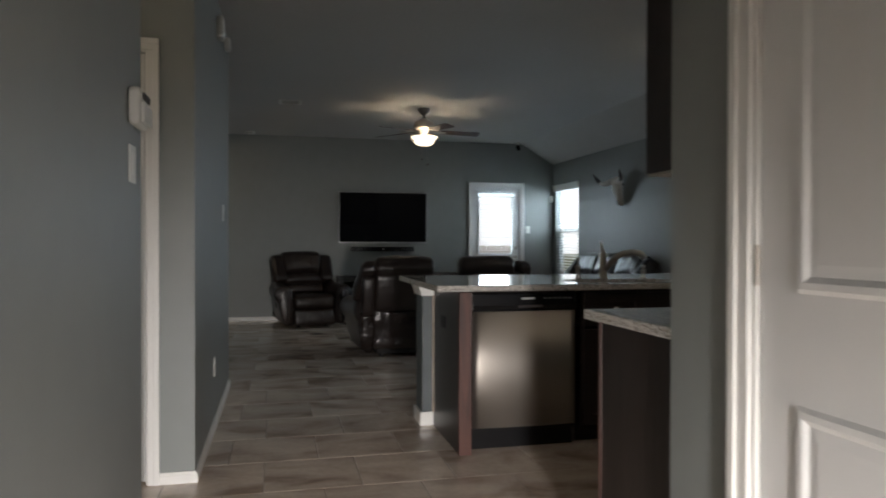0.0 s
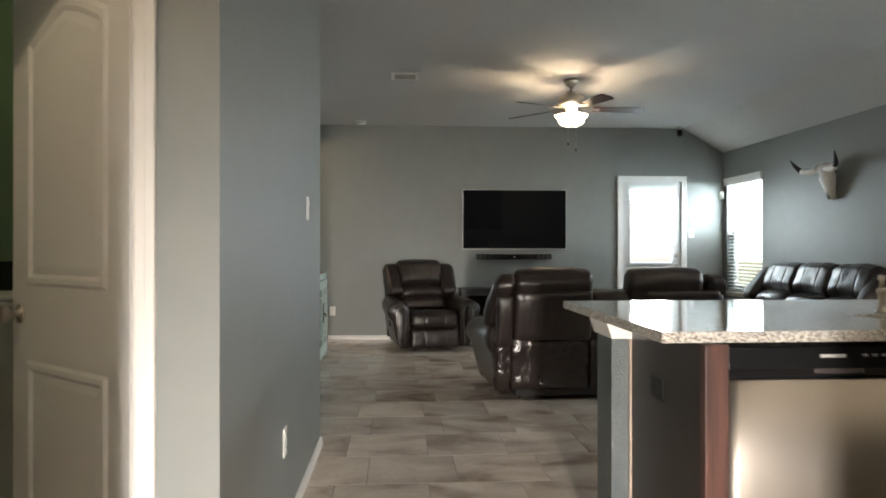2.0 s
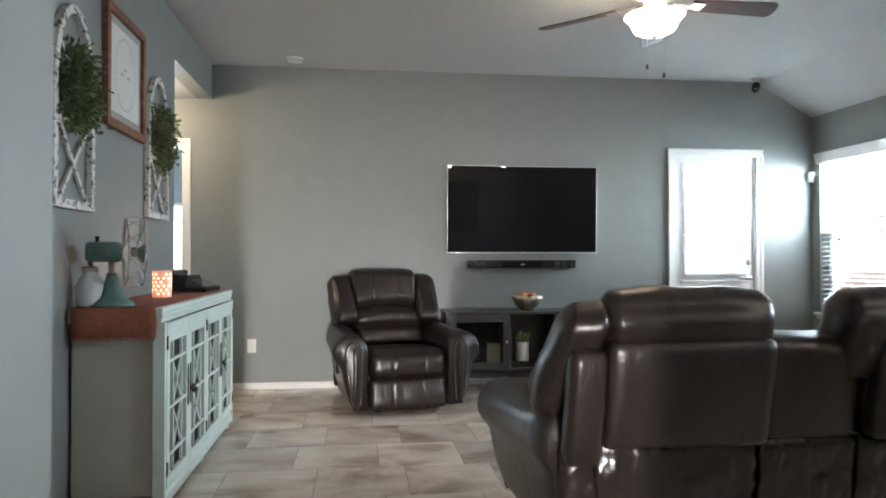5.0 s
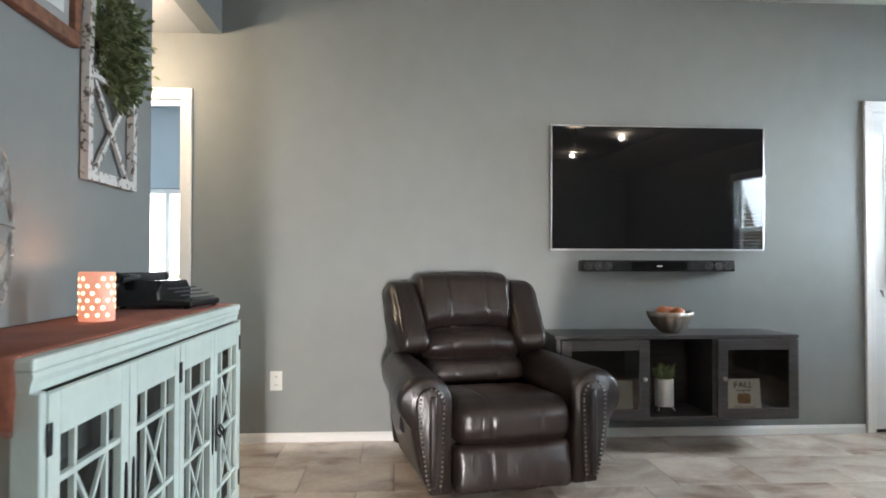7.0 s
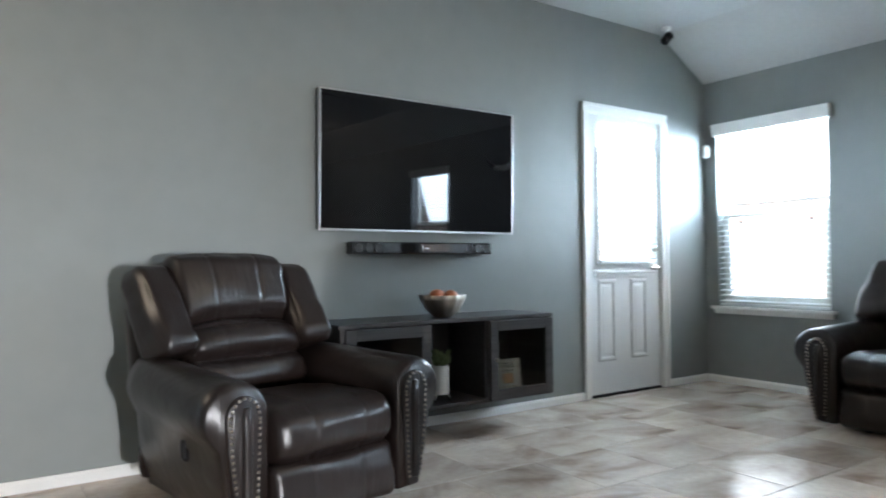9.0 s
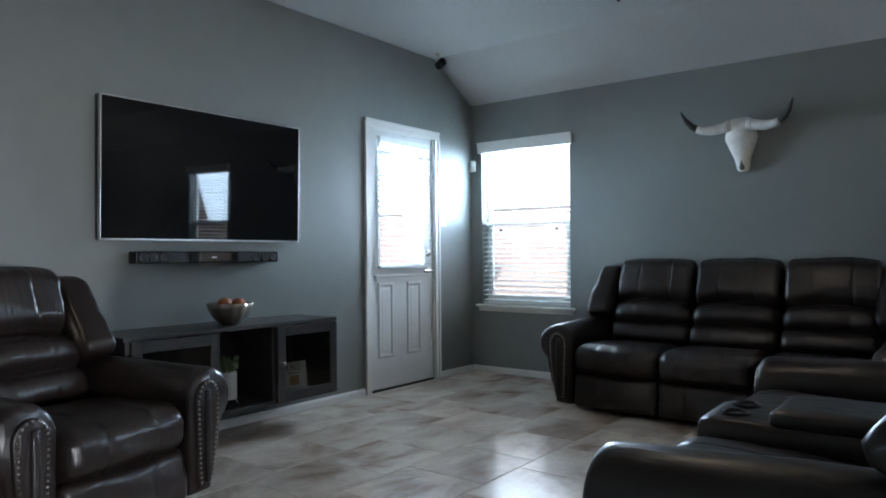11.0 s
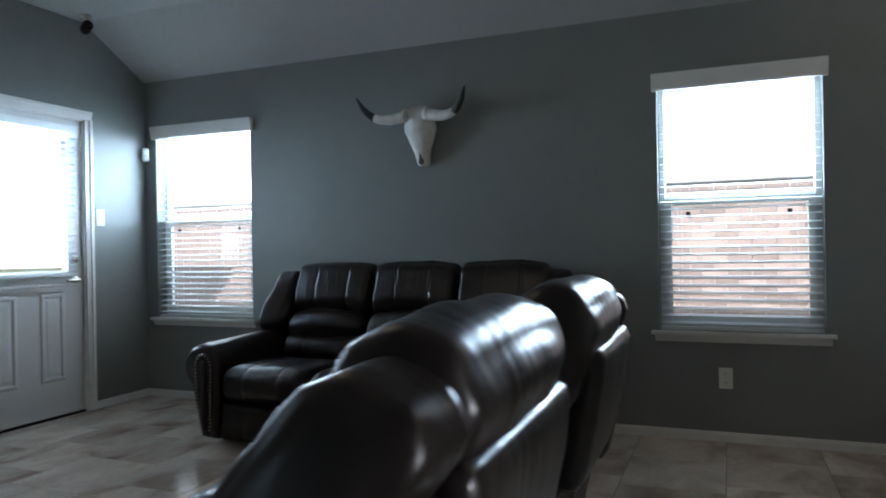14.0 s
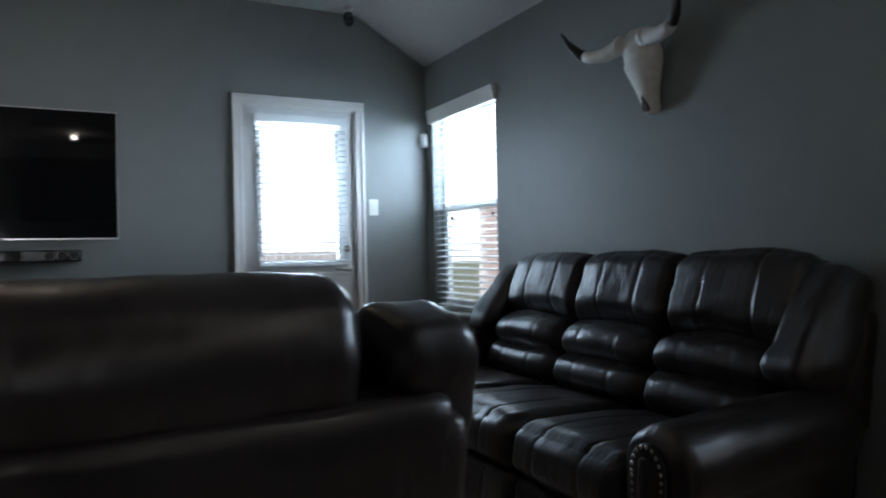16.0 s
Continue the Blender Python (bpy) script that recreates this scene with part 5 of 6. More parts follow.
def lattice_door(y0, y1, handle):
    """One framed door with a barred top row and crossed bars below; the glass is set behind."""
    z0, z1, x0, x1 = 0.115, 0.828, -0.566, -0.546
    s = 0.048
    d = part("door", join(box(x0, y0, z0, x1, y0 + s, z1, 0.002), box(x0, y1 - s, z0, x1, y1, z1, 0.002), box(x0, y0 + s, z0, x1, y1 - s, z0 + s, 0.002), box(x0, y0 + s, z1 - 0.085, x1, y1 - s, z1, 0.002)), MINT, sbd)
    a, b, lo, hi = y0 + s, y1 - s, z0 + s, z1 - 0.085
    w, r = b - a, 0.013
    q = (x0 + 0.003, x1 - 0.002)
    zs = [lo, lo + 0.085, lo + 0.085 + (hi - lo - 0.17) / 2, hi - 0.085, hi]
    for z in zs[1:-1]:
        part("bar", box(q[0], a, z - r / 2, q[1], b, z + r / 2, 0.0015), MINT, d)
    for y in (a + w * 0.24, a + w * 0.76):
        for k, (zl, zh) in enumerate(zip(zs, zs[1:])):
            part("bar", box(q[0] + 0.001, y - r / 2, zl, q[1] - 0.001, y + r / 2, zh, 0.0015), MINT, d)
    for zl, zh in ((zs[1], zs[2]), (zs[2], zs[3])):
        ya, yb = a + w * 0.24, a + w * 0.76
        for p0, p1 in (((ya, zl), (yb, zh)), ((yb, zl), (ya, zh))):
            L, ang = math.dist(p0, p1), math.atan2(p1[1] - p0[1], p1[0] - p0[0])
            part("cross_bar", box(-0.004, -L / 2, -r * 0.42, 0.004 + (0.001 if p0[0] < p1[0] else 0), L / 2, r * 0.42, 0.001), MINT, d, m=Matrix.Translation(((q[0] + q[1]) / 2, (p0[0] + p1[0]) / 2, (p0[1] + p1[1]) / 2)) @ Matrix.Rotation(ang, 4, "X"))
    part("glass", box(x0 + 0.0005, a - 0.004, lo - 0.004, x0 + 0.0025, b + 0.004, hi + 0.004), DARKGLASS, d).visible_shadow = False
    for z in (0.20, 0.745):
        yy = y0 if handle > 0 else y1
        part("hinge", box(x1, yy - 0.009, z - 0.03, x1 + 0.004, yy + 0.009, z + 0.03, 0.001), IRON, d, "black iron hinge")
    yh = y1 - s * 0.45 if handle > 0 else y0 + s * 0.45
    part("handle_plate", prism([(yh - 0.007, 0.42), (yh, 0.40), (yh + 0.007, 0.42), (yh + 0.006, 0.58), (yh, 0.60), (yh - 0.006, 0.58)], 0.004), IRON, d, "black iron handle plate").matrix_local = Matrix.Translation((x1 + 0.004, 0, 0)) @ Matrix(((0, -1, 0, 0), (1, 0, 0, 0), (0, 0, 1, 0), (0, 0, 0, 1)))
    part("ring_pull", tube([(x1 + 0.014 + 0.008 * (1 - math.cos(t)), yh + 0.016 * math.sin(t), 0.495 - 0.016 + 0.016 * math.cos(t)) for t in [k * math.pi / 6 for k in range(13)]], 0.0035, 8), IRON, d, "black iron ring pull", smooth=True)


dw_ = (BY1 - BY0 - 0.01) / 4
for k in range(4):
    lattice_door(BY0 + 0.005 + k * dw_ + 0.0015, BY0 + 0.005 + (k + 1) * dw_ - 0.0015, 1 if k % 2 == 0 else -1)

# runner lying along the top and hanging over both ends
rn = thing("table_runner", Matrix.Identity(4), "rust red woven runner hanging over the sideboard ends", "runner")
bm = bmesh.new()
line = [(7.917, 0.775), (7.915, 0.84), (7.917, 0.890), (7.925, 0.9015), (8.2, 0.9015), (8.6, 0.9015), (9.0, 0.9015), (9.4, 0.9015), (9.605, 0.9015), (9.613, 0.893), (9.615, 0.84), (9.613, 0.80)]
xsn = [-0.925 + 0.345 * k / 10 for k in range(11)]
grid = [[bm.verts.new((x + 0.004 * math.sin(i * 1.7), y - (0.004 * math.sin(k * 1.3) if z < 0.88 else 0) * (1 if y < 8 else -1), z + (0.0008 * math.sin(k * 2.1 + i)))) for k, x in enumerate(xsn)] for i, (y, z) in enumerate(line)]
for r0, r1 in zip(grid, grid[1:]):
    for k in range(10):
        bm.faces.new((r0[k], r0[k + 1], r1[k + 1], r1[k]))
bmesh.ops.recalc_face_normals(bm, faces=bm.faces)
r = bmesh.ops.solidify(bm, geom=bm.faces[:], thickness=0.0022)
part("cloth", bm, CLOTH, rn, smooth=True)
fb = bmesh.new()
for k in range(70):
    for y, z in ((7.917, 0.777), (9.613, 0.802)):
        x = -0.922 + 0.0049 * k
        box(x, y - 0.0012, z - 0.014 - 0.003 * math.sin(k * 5.1), x + 0.0022, y + 0.0012, z, bm=fb)
part("fringe", fb, CLOTH, rn, "short rust fringe")["kind"] = "stuff"

# desk fan
fn_ = thing("desk_fan", pose(-0.785, 8.0, 0.903, 0, 0, -68) @ Matrix.Scale(0.96, 4), "vintage teal desk fan with a clear wire cage", "fan")
part("base", lathe([(0.0, 0), (0.082, 0), (0.085, 0.006), (0.075, 0.018), (0.045, 0.045), (0.030, 0.09), (0.022, 0.13), (0.018, 0.15)], 28), TEAL, fn_, smooth=True, m=Matrix.Diagonal((0.85, 1.15, 1, 1)))
part("neck", lathe([(0.014, 0.14), (0.014, 0.205)], 14), NICKEL, fn_, smooth=True)
part("motor", lathe([(0.0, -0.10), (0.035, -0.098), (0.045, -0.085), (0.047, 0.03), (0.042, 0.05), (0.0, 0.055)], 24), TEAL, fn_, smooth=True, m=pose(0, -0.01, 0.245, -90))
for k in range(4):
    part("louvre", box(0.0455, -0.085, 0.228 + k * 0.011, 0.0475, -0.03, 0.233 + k * 0.011), INK, fn_)
part("hub", lathe([(0.0, 0), (0.022, 0.004), (0.026, 0.03), (0.012, 0.045), (0, 0.046)], 18), NICKEL, fn_, smooth=True, m=pose(0, 0.075, 0.245, -90))
for k in range(4):
    b_ = prism([(0.02, -0.012), (0.09, -0.055), (0.13, -0.04), (0.138, 0.0), (0.11, 0.036), (0.03, 0.014)], 0.0015)
    part("blade", b_, mat("fan_blade", (0.45, 0.47, 0.46), 0.3, 0.8), fn_, "metal fan blade", m=pose(0, 0.092, 0.245, 0, 90 * k, 0) @ pose(0, 0, 0, 0, 0, 18))
part("rear_ring", tube([(0.155 * math.cos(t), 0.055, 0.245 + 0.155 * math.sin(t)) for t in [k * math.pi / 18 for k in range(37)]], 0.0028, 6), CHROME, fn_, smooth=True)
part("front_ring", tube([(0.155 * math.cos(t), 0.125, 0.245 + 0.155 * math.sin(t)) for t in [k * math.pi / 18 for k in range(37)]], 0.0028, 6), CHROME, fn_, smooth=True)
for k in range(10):
    a = k * math.pi / 5
    c, s = math.cos(a), math.sin(a)
    c2, s2 = math.cos(a + 0.5), math.sin(a + 0.5)
    part("cage_wire", tube([(0.018 * c, 0.142, 0.245 + 0.018 * s), (0.09 * c, 0.140, 0.245 + 0.09 * s), (0.155 * c, 0.125, 0.245 + 0.155 * s), (0.160 * (c + c2) / 2 * 1.03, 0.09, 0.245 + 0.160 * (s + s2) / 2 * 1.03), (0.155 * c2, 0.055, 0.245 + 0.155 * s2), (0.04 * c2, 0.048, 0.245 + 0.04 * s2)], 0.0018, 5), CHROME, fn_, smooth=True)
part("switch_knob", lathe([(0.008, 0), (0.008, 0.02), (0.011, 0.024), (0, 0.028)], 12), IRON, fn_, smooth=True, m=pose(0.0, -0.06, 0.288))

# glass jar behind the fan
jar = thing("glass_jar", pose(-0.87, 7.99, 0.903), "frosted white glass jar on the sideboard", "jar")
part("body", lathe([(0, 0), (0.045, 0), (0.055, 0.01), (0.058, 0.09), (0.045, 0.12), (0.03, 0.135), (0.03, 0.15), (0, 0.15)], 24), mat("frosted_glass", (0.62, 0.62, 0.62), 0.35), jar, smooth=True)
part("lid", lathe([(0.034, 0.15), (0.034, 0.17), (0.01, 0.176), (0.012, 0.19), (0, 0.194)], 20), NICKEL, jar, smooth=True)

# pierced candle lamp
cd = thing("candle_lamp", pose(-0.765, 8.71, 0.903) @ Matrix.Diagonal((0.86, 0.86, 0.84, 1)), "pierced pale ceramic candle lamp glowing orange", "candle lamp")
part("shade", lathe([(0.054, 0), (0.056, 0.004), (0.056, 0.165), (0.053, 0.167), (0.051, 0.162), (0.051, 0.01)], 36), glowing("warm_ceramic", (1.0, 0.36, 0.20), 0.22, (0.62, 0.42, 0.36)), cd, "pale pink ceramic cylinder", smooth=True)
glow = glowing("flame_glow", (1.0, 0.62, 0.30), 2.4)
for row in range(6):
    for c in range(11):
        a = 2 * math.pi * (c + 0.5 * (row % 2)) / 11
        if (row * 5 + c * 3) % 7 == 0:
            continue
        part("pierced_hole", lathe([(0.0066, 0), (0.0, 0.0006)], 6), glow, cd, m=Matrix.Translation((0.0563 * math.cos(a), 0.0563 * math.sin(a), 0.022 + row * 0.0245)) @ Matrix.Rotation(a, 4, "Z") @ Matrix.Rotation(math.pi / 2, 4, "Y"))
part("candle", lathe([(0, 0.004), (0.03, 0.004), (0.03, 0.07), (0, 0.07)], 16), CREAM, cd)
part("flame", lathe([(0, 0.075), (0.006, 0.083), (0.004, 0.095), (0, 0.105)], 10), glow, cd, "small flame", smooth=True)
bulb("lamp_light", -0.765, 8.71, 1.04, 0.5, (1.0, 0.5, 0.25), 0.01)

# typewriter
tw = thing("typewriter", pose(-0.755, 9.36, 0.903, 0, 0, 82), "old black portable typewriter on the sideboard", "typewriter")
part("body", prism([(-0.13, 0.0), (0.15, 0.0), (0.15, 0.06), (0.11, 0.095), (-0.10, 0.095), (-0.13, 0.06)], 0.16, 0.008), BLACKP, tw, m=pose(0, -0.01, 0.006))
part("keyboard_deck", join(box(-0.13, -0.13, 0.006, 0.14, 0.0, 0.03, 0.006)), BLACKP, tw, m=pose(0, 0, 0))
part("roller", lathe([(0.018, -0.165), (0.018, 0.165)], 18), mat("rubber", (0.02, 0.02, 0.02), 0.6), tw, smooth=True, m=pose(0, 0.12, 0.112, 0, 90, 0))
for s in (-1, 1):
    part("roller_knob", lathe([(0.0, -0.01), (0.02, -0.01), (0.02, 0.01), (0.0, 0.01)], 16), BLACKP, tw, m=pose(s * 0.176, 0.12, 0.112, 0, 90, 0))
part("return_lever", tube([(-0.165, 0.10, 0.115), (-0.19, 0.06, 0.125), (-0.20, 0.02, 0.12)], 0.003, 6), CHROME, tw)
for row in range(4):
    for c in range(10):
        part("key", lathe([(0.0075, 0), (0.0082, 0.003), (0.006, 0.0045), (0, 0.004)], 10), mat("key_top", (0.10, 0.12, 0.14), 0.25) if (row, c) == (0, 0) else bpy.data.materials["key_top"], tw, m=pose(-0.105 + c * 0.0235 + row * 0.004, -0.115 + row * 0.027, 0.034 + row * 0.012))
for s in (-0.115, 0.125):
    for y in (-0.11, 0.13):
        part("foot", lathe([(0.012, 0), (0.012, 0.008)], 10), BLACKP, tw, m=pose(s, y, 0))


# ---- wall hangings over the sideboard ----
WORN = worn_white("distressed_white")


def arch_frame(y0, y1, z0, z1, seed):
    t = thing("arched_frame", pose(-0.95, 0, 0, 0, 0, 90), "distressed white arched window frame with crossed bars", "wall decor", "arched frames")
    w = y1 - y0
    cx, r = (y0 + y1) / 2, w / 2
    zs = z1 - w * 0.95
    f = 0.036
    arc = []
    for k in range(0, 17):
        a = math.pi - math.pi * k / 16
        arc.append((cx + r * math.cos(a), zs + (z1 - zs) * math.sin(a) ** 0.85))
    loop = [(y0, z0)] + arc + [(y1, z0)]
    bm = bmesh.new()
    inner = [(y0 + f, z0 + f)] + [(cx + (r - f) * math.cos(math.pi - math.pi * k / 16), zs + (z1 - zs - f) * math.sin(math.pi * k / 16) ** 0.85) for k in range(17)] + [(y1 - f, z0 + f)]
    A = [[bm.verts.new((p[0], d, p[1])) for p in loop] for d in (-0.030, -0.004)]
    B = [[bm.verts.new((p[0], d, p[1])) for p in inner] for d in (-0.030, -0.004)]
    n = len(loop)
    for i in range(n):
        j = (i + 1) % n
        bm.faces.new((A[0][i], A[0][j], B[0][j], B[0][i])), bm.faces.new((A[1][i], A[1][j], B[1][j], B[1][i]))
        bm.faces.new((A[0][i], A[0][j], A[1][j], A[1][i])), bm.faces.new((B[0][i], B[0][j], B[1][j], B[1][i]))
    bmesh.ops.recalc_face_normals(bm, faces=bm.faces)
    part("frame", bm, WORN, t)
    zm = z0 + (z1 - z0) * 0.42
    z2 = z0 + (z1 - z0) * 0.80
    part("mid_bar", box(y0 + f, -0.026, zm - 0.010, y1 - f, -0.008, zm + 0.010, 0.002), WORN, t)
    for lo, hi, ww in ((z0 + f, zm - 0.010, w / 2 - f), (zm + 0.010, z2, w / 2 - f)):
        for s in (-1, 1):
            p0, p1 = (cx - s * ww * 0.8, lo), (cx + s * ww * 0.8, hi)
            L, a = math.dist(p0, p1), math.atan2(p1[1] - p0[1], p1[0] - p0[0])
            part("cross_bar", box(-L / 2, -0.006 - 0.001 * s, -0.010, L / 2, 0.006 - 0.001 * s, 0.010, 0.002), WORN, t, m=Matrix.Translation((cx, -0.017, (lo + hi) / 2)) @ Matrix.Rotation(-a, 4, "Y"))
    wr = thing("wreath", pose(-0.975, 0, 0, 0, 0, 90), "bushy green boxwood wreath hung on the arched frame", "wreath", "wreaths")
    zc = z0 + (z1 - z0) * 0.58

    def round_place(rng):
        a, b = rng.uniform(0, 6.283), rng.uniform(0, 6.283)
        R, q = 0.10 + 0.02 * math.sin(3 * a + seed), (0.082 if rng.random() < 0.86 else 0.128) * rng.random() ** 0.6
        d = Vector((math.cos(a) * math.cos(b), -abs(math.sin(b)) * 1.0, math.sin(a) * math.cos(b)))
        p = Vector((cx + R * math.cos(a), -0.030, zc + R * 1.08 * math.sin(a))) + d * q
        return p, d + Vector((rng.uniform(-0.7, 0.7), rng.uniform(-0.7, 0.3), rng.uniform(-0.8, 0.6)))

    part("foliage", leaves(1900, round_place, 0.031, seed), LEAF, wr, "small boxwood leaves")["kind"] = "stuff"
    part("hoop", tube([(cx + 0.105 * math.cos(k * math.pi / 12), -0.034, zc + 0.110 * math.sin(k * math.pi / 12)) for k in range(25)], 0.008, 8), mat("twig", (0.06, 0.04, 0.025), 0.9), wr, smooth=True)


arch_frame(9.01, 9.445, 1.345, 2.20, 5)
arch_frame(7.745, 8.18, 1.32, 2.185, 9)
fs = thing("framed_print", pose(-0.95, 0, 0, 0, 0, 90), "framed pale print with a faint round wreath drawing", "picture")
FY0, FY1, FZ0, FZ1 = 8.335, 8.945, 1.755, 2.365
part("frame", join(box(FY0, -0.032, FZ0, FY1, -0.002, FZ0 + 0.045, 0.003), box(FY0, -0.032, FZ1 - 0.045, FY1, -0.002, FZ1, 0.003), box(FY0, -0.032, FZ0 + 0.045, FY0 + 0.045, -0.002, FZ1 - 0.045, 0.003), box(FY1 - 0.045, -0.032, FZ0 + 0.045, FY1, -0.002, FZ1 - 0.045, 0.003)), FRAMEWOOD, fs, "red-brown wooden frame")
part("mat_board", box(FY0 + 0.045, -0.012, FZ0 + 0.045, FY1 - 0.045, -0.004, FZ1 - 0.045), mat("grey_mat", (0.33, 0.33, 0.32), 0.8), fs)
part("print", box(FY0 + 0.085, -0.015, FZ0 + 0.085, FY1 - 0.085, -0.012, FZ1 - 0.085), mat("pale_print", (0.58, 0.58, 0.55), 0.7, blotch=0.05), fs, "pale printed sheet")
ccy, ccz = (FY0 + FY1) / 2, (FZ0 + FZ1) / 2
rng = random.Random(4)
part("drawing", join(*[box(ccy + 0.16 * math.cos(a) - 0.009, -0.0158, ccz + 0.185 * math.sin(a) - 0.0022, ccy + 0.16 * math.cos(a) + 0.009, -0.0148, ccz + 0.185 * math.sin(a) + 0.0022) for a in [k * 0.149 for k in range(42)]]), mat("faint_ink", (0.36, 0.36, 0.34), 0.8), fs, "faint grey ring drawing")
for k in range(3):
    part("script_line", box(ccy - 0.07 + 0.05 * k, -0.0158, ccz - 0.01 + 0.03 * (k % 2), ccy - 0.03 + 0.05 * k, -0.0148, ccz + 0.002 + 0.03 * (k % 2)), bpy.data.materials["faint_ink"], fs)


# ---- kitchen island ----
def plate_with_hole(x0, x1, y0, y1, z0, z1, hole, bevel=0.004):
    hx0, hx1, hy0, hy1 = hole
    bm = bmesh.new()
    xs, ys = [x0, hx0, hx1, x1], [y0, hy0, hy1, y1]
    vt = {(i, j, k): bm.verts.new((xs[i], ys[j], (z0, z1)[k])) for i in range(4) for j in range(4) for k in range(2)}
    for i in range(3):
        for j in range(3):
            if (i, j) == (1, 1):
                continue
            for k in range(2):
                bm.faces.new((vt[i, j, k], vt[i + 1, j, k], vt[i + 1, j + 1, k], vt[i, j + 1, k]))
    ring = lambda pts: [bm.faces.new((vt[(*a, 0)], vt[(*b, 0)], vt[(*b, 1)], vt[(*a, 1)])) for a, b in zip(pts, pts[1:])]
    ring([(0, 0), (1, 0), (2, 0), (3, 0), (3, 1), (3, 2), (3, 3), (2, 3), (1, 3), (0, 3), (0, 2), (0, 1), (0, 0)])
    ring([(1, 1), (2, 1), (2, 2), (1, 2), (1, 1)])
    bmesh.ops.recalc_face_normals(bm, faces=bm.faces)
    es = [e for e in bm.edges if abs(e.calc_face_angle(0)) > 1]
    bmesh.ops.bevel(bm, geom=es, offset=bevel, segments=2, affect="EDGES", profile=0.5)
    return bm


ct = thing("island_counter", Matrix.Identity(4), "polished speckled beige granite island worktop", "worktop")
part("slab", plate_with_hole(0.985, 3.55, 3.885, 5.10, 0.880, 0.914, (1.87, 2.56, 4.00, 4.37)), GRANITE, ct)
kw = tagged(part("wall_island", box(1.035, 4.525, 0, 3.48, 4.715, 0.815), mat("slate_blue_paint", (0.062, 0.078, 0.083), 0.30, bump=0.8, bump_scale=105, blotch=0.08, blotch_scale=5, bump_dist=0.006)), "dark slate-blue textured half wall under the island overhang", "wall", kind="structure")
capt = prism([(1.028, 0.815), (3.49, 0.815), (3.49, 0.835), (3.50, 0.862), (3.505, 0.880), (1.008, 0.880), (1.012, 0.862), (1.022, 0.835)], 0.24)
tagged(part("trim_island_cap", capt, TRIM, m=pose(0, 4.50, 0)), "white moulded trim under the granite", "trim", kind="structure")
tagged(part("baseboard", join(box(1.020, 4.512, 0, 1.113, 4.525, 0.085, 0.003), box(1.020, 4.525, 0, 1.035, 4.73, 0.085, 0.003), box(1.035, 4.715, 0, 3.48, 4.73, 0.085, 0.003)), TRIM), "white baseboard round the island half wall", "baseboard", kind="structure")
tagged(part("trim_island_corner", box(1.100, 4.505, 0.085, 1.116, 4.524, 0.815, 0.003), mat("bare_edge", (0.55, 0.45, 0.36), 0.6)), "pale edge strip beside the island panel", "trim", kind="structure")

CAB = ESPRESSO


def shaker(a, b, z0, z1, y, parent, name, knob_at=None, axis="y", out=-1):
    """A framed cabinet front in the plane y, from a to b."""
    s = 0.055
    d = part(name, box(a + s - 0.004, y, z0 + s - 0.004, b - s + 0.004, y + out * 0.009, z1 - s + 0.004), CAB, parent)
    for nm, p, q in (("stile", (a, z0), (a + s, z1)), ("stile", (b - s, z0), (b, z1)), ("rail", (a + s, z0), (b - s, z0 + s)), ("rail", (a + s, z1 - s), (b - s, z1))):
        part(nm, box(p[0], y, p[1], q[0], y + out * 0.019, q[1], 0.002), CAB, d)
    if knob_at:
        part("cup_pull", lathe([(0.007, 0), (0.007, 0.01), (0.016, 0.016), (0.017, 0.022), (0, 0.028)], 16), NICKEL, d, "nickel knob", smooth=True, m=pose(knob_at[0], y + out * 0.019, knob_at[1], 90 if out < 0 else -90))
    return d


ic = thing("end_cabinet_panel", Matrix.Identity(4), "dark espresso island end panel", "cabinet panel")
part("panel", box(1.105, 3.905, 0.0, 1.123, 4.523, 0.878, 0.001), CAB, ic)
fl = thing("filler_post", Matrix.Identity(4), "red-brown stained wooden filler strip beside the dishwasher", "filler strip")
part("strip", box(1.103, 3.862, 0.0, 1.172, 3.903, 0.878, 0.003), REDWOOD, fl)
dwm = thing("dishwasher", Matrix.Identity(4), "stainless steel dishwasher with a black control panel", "dishwasher")
part("tub", box(1.182, 3.945, 0.10, 1.805, 4.50, 0.872), BLACKP, dwm)
bm = bmesh.new()
cols = [(1.196 + 0.60 * k / 16, 3.925 - 0.016 * math.sin(math.pi * k / 16) ** 0.6) for k in range(17)]
g = [[bm.verts.new((x, y, z)) for x, y in cols] + [bm.verts.new((1.796, 3.945, z)), bm.verts.new((1.196, 3.945, z))] for z in (0.125, 0.765)]
n = len(g[0])
for i in range(n):
    bm.faces.new((g[0][i], g[0][(i + 1) % n], g[1][(i + 1) % n], g[1][i]))
bm.faces.new(g[0]), bm.faces.new(g[1])
for e in bm.edges:
    e.smooth = len(e.link_faces) == 2 and e.calc_face_angle(0) < 0.5
bmesh.ops.recalc_face_normals(bm, faces=bm.faces)
part("door", bm, STEEL, dwm, "brushed steel front", smooth=True)
part("control_panel", prism([(3.945, 0.772), (3.912, 0.778), (3.905, 0.80), (3.908, 0.862), (3.945, 0.872)], 0.606, 0.002), BLACKP, dwm, "black control panel", m=Matrix(((0, 1, 0, 1.192), (1, 0, 0, 0), (0, 0, 1, 0), (0, 0, 0, 1))))
part("pocket", box(1.45, 3.902, 0.786, 1.60, 3.909, 0.80, 0.002), INK, dwm, "recessed handle pocket")
part("badge", box(1.470, 3.9035, 0.832, 1.548, 3.9075, 0.842), SLAT, dwm, "pale name badge")
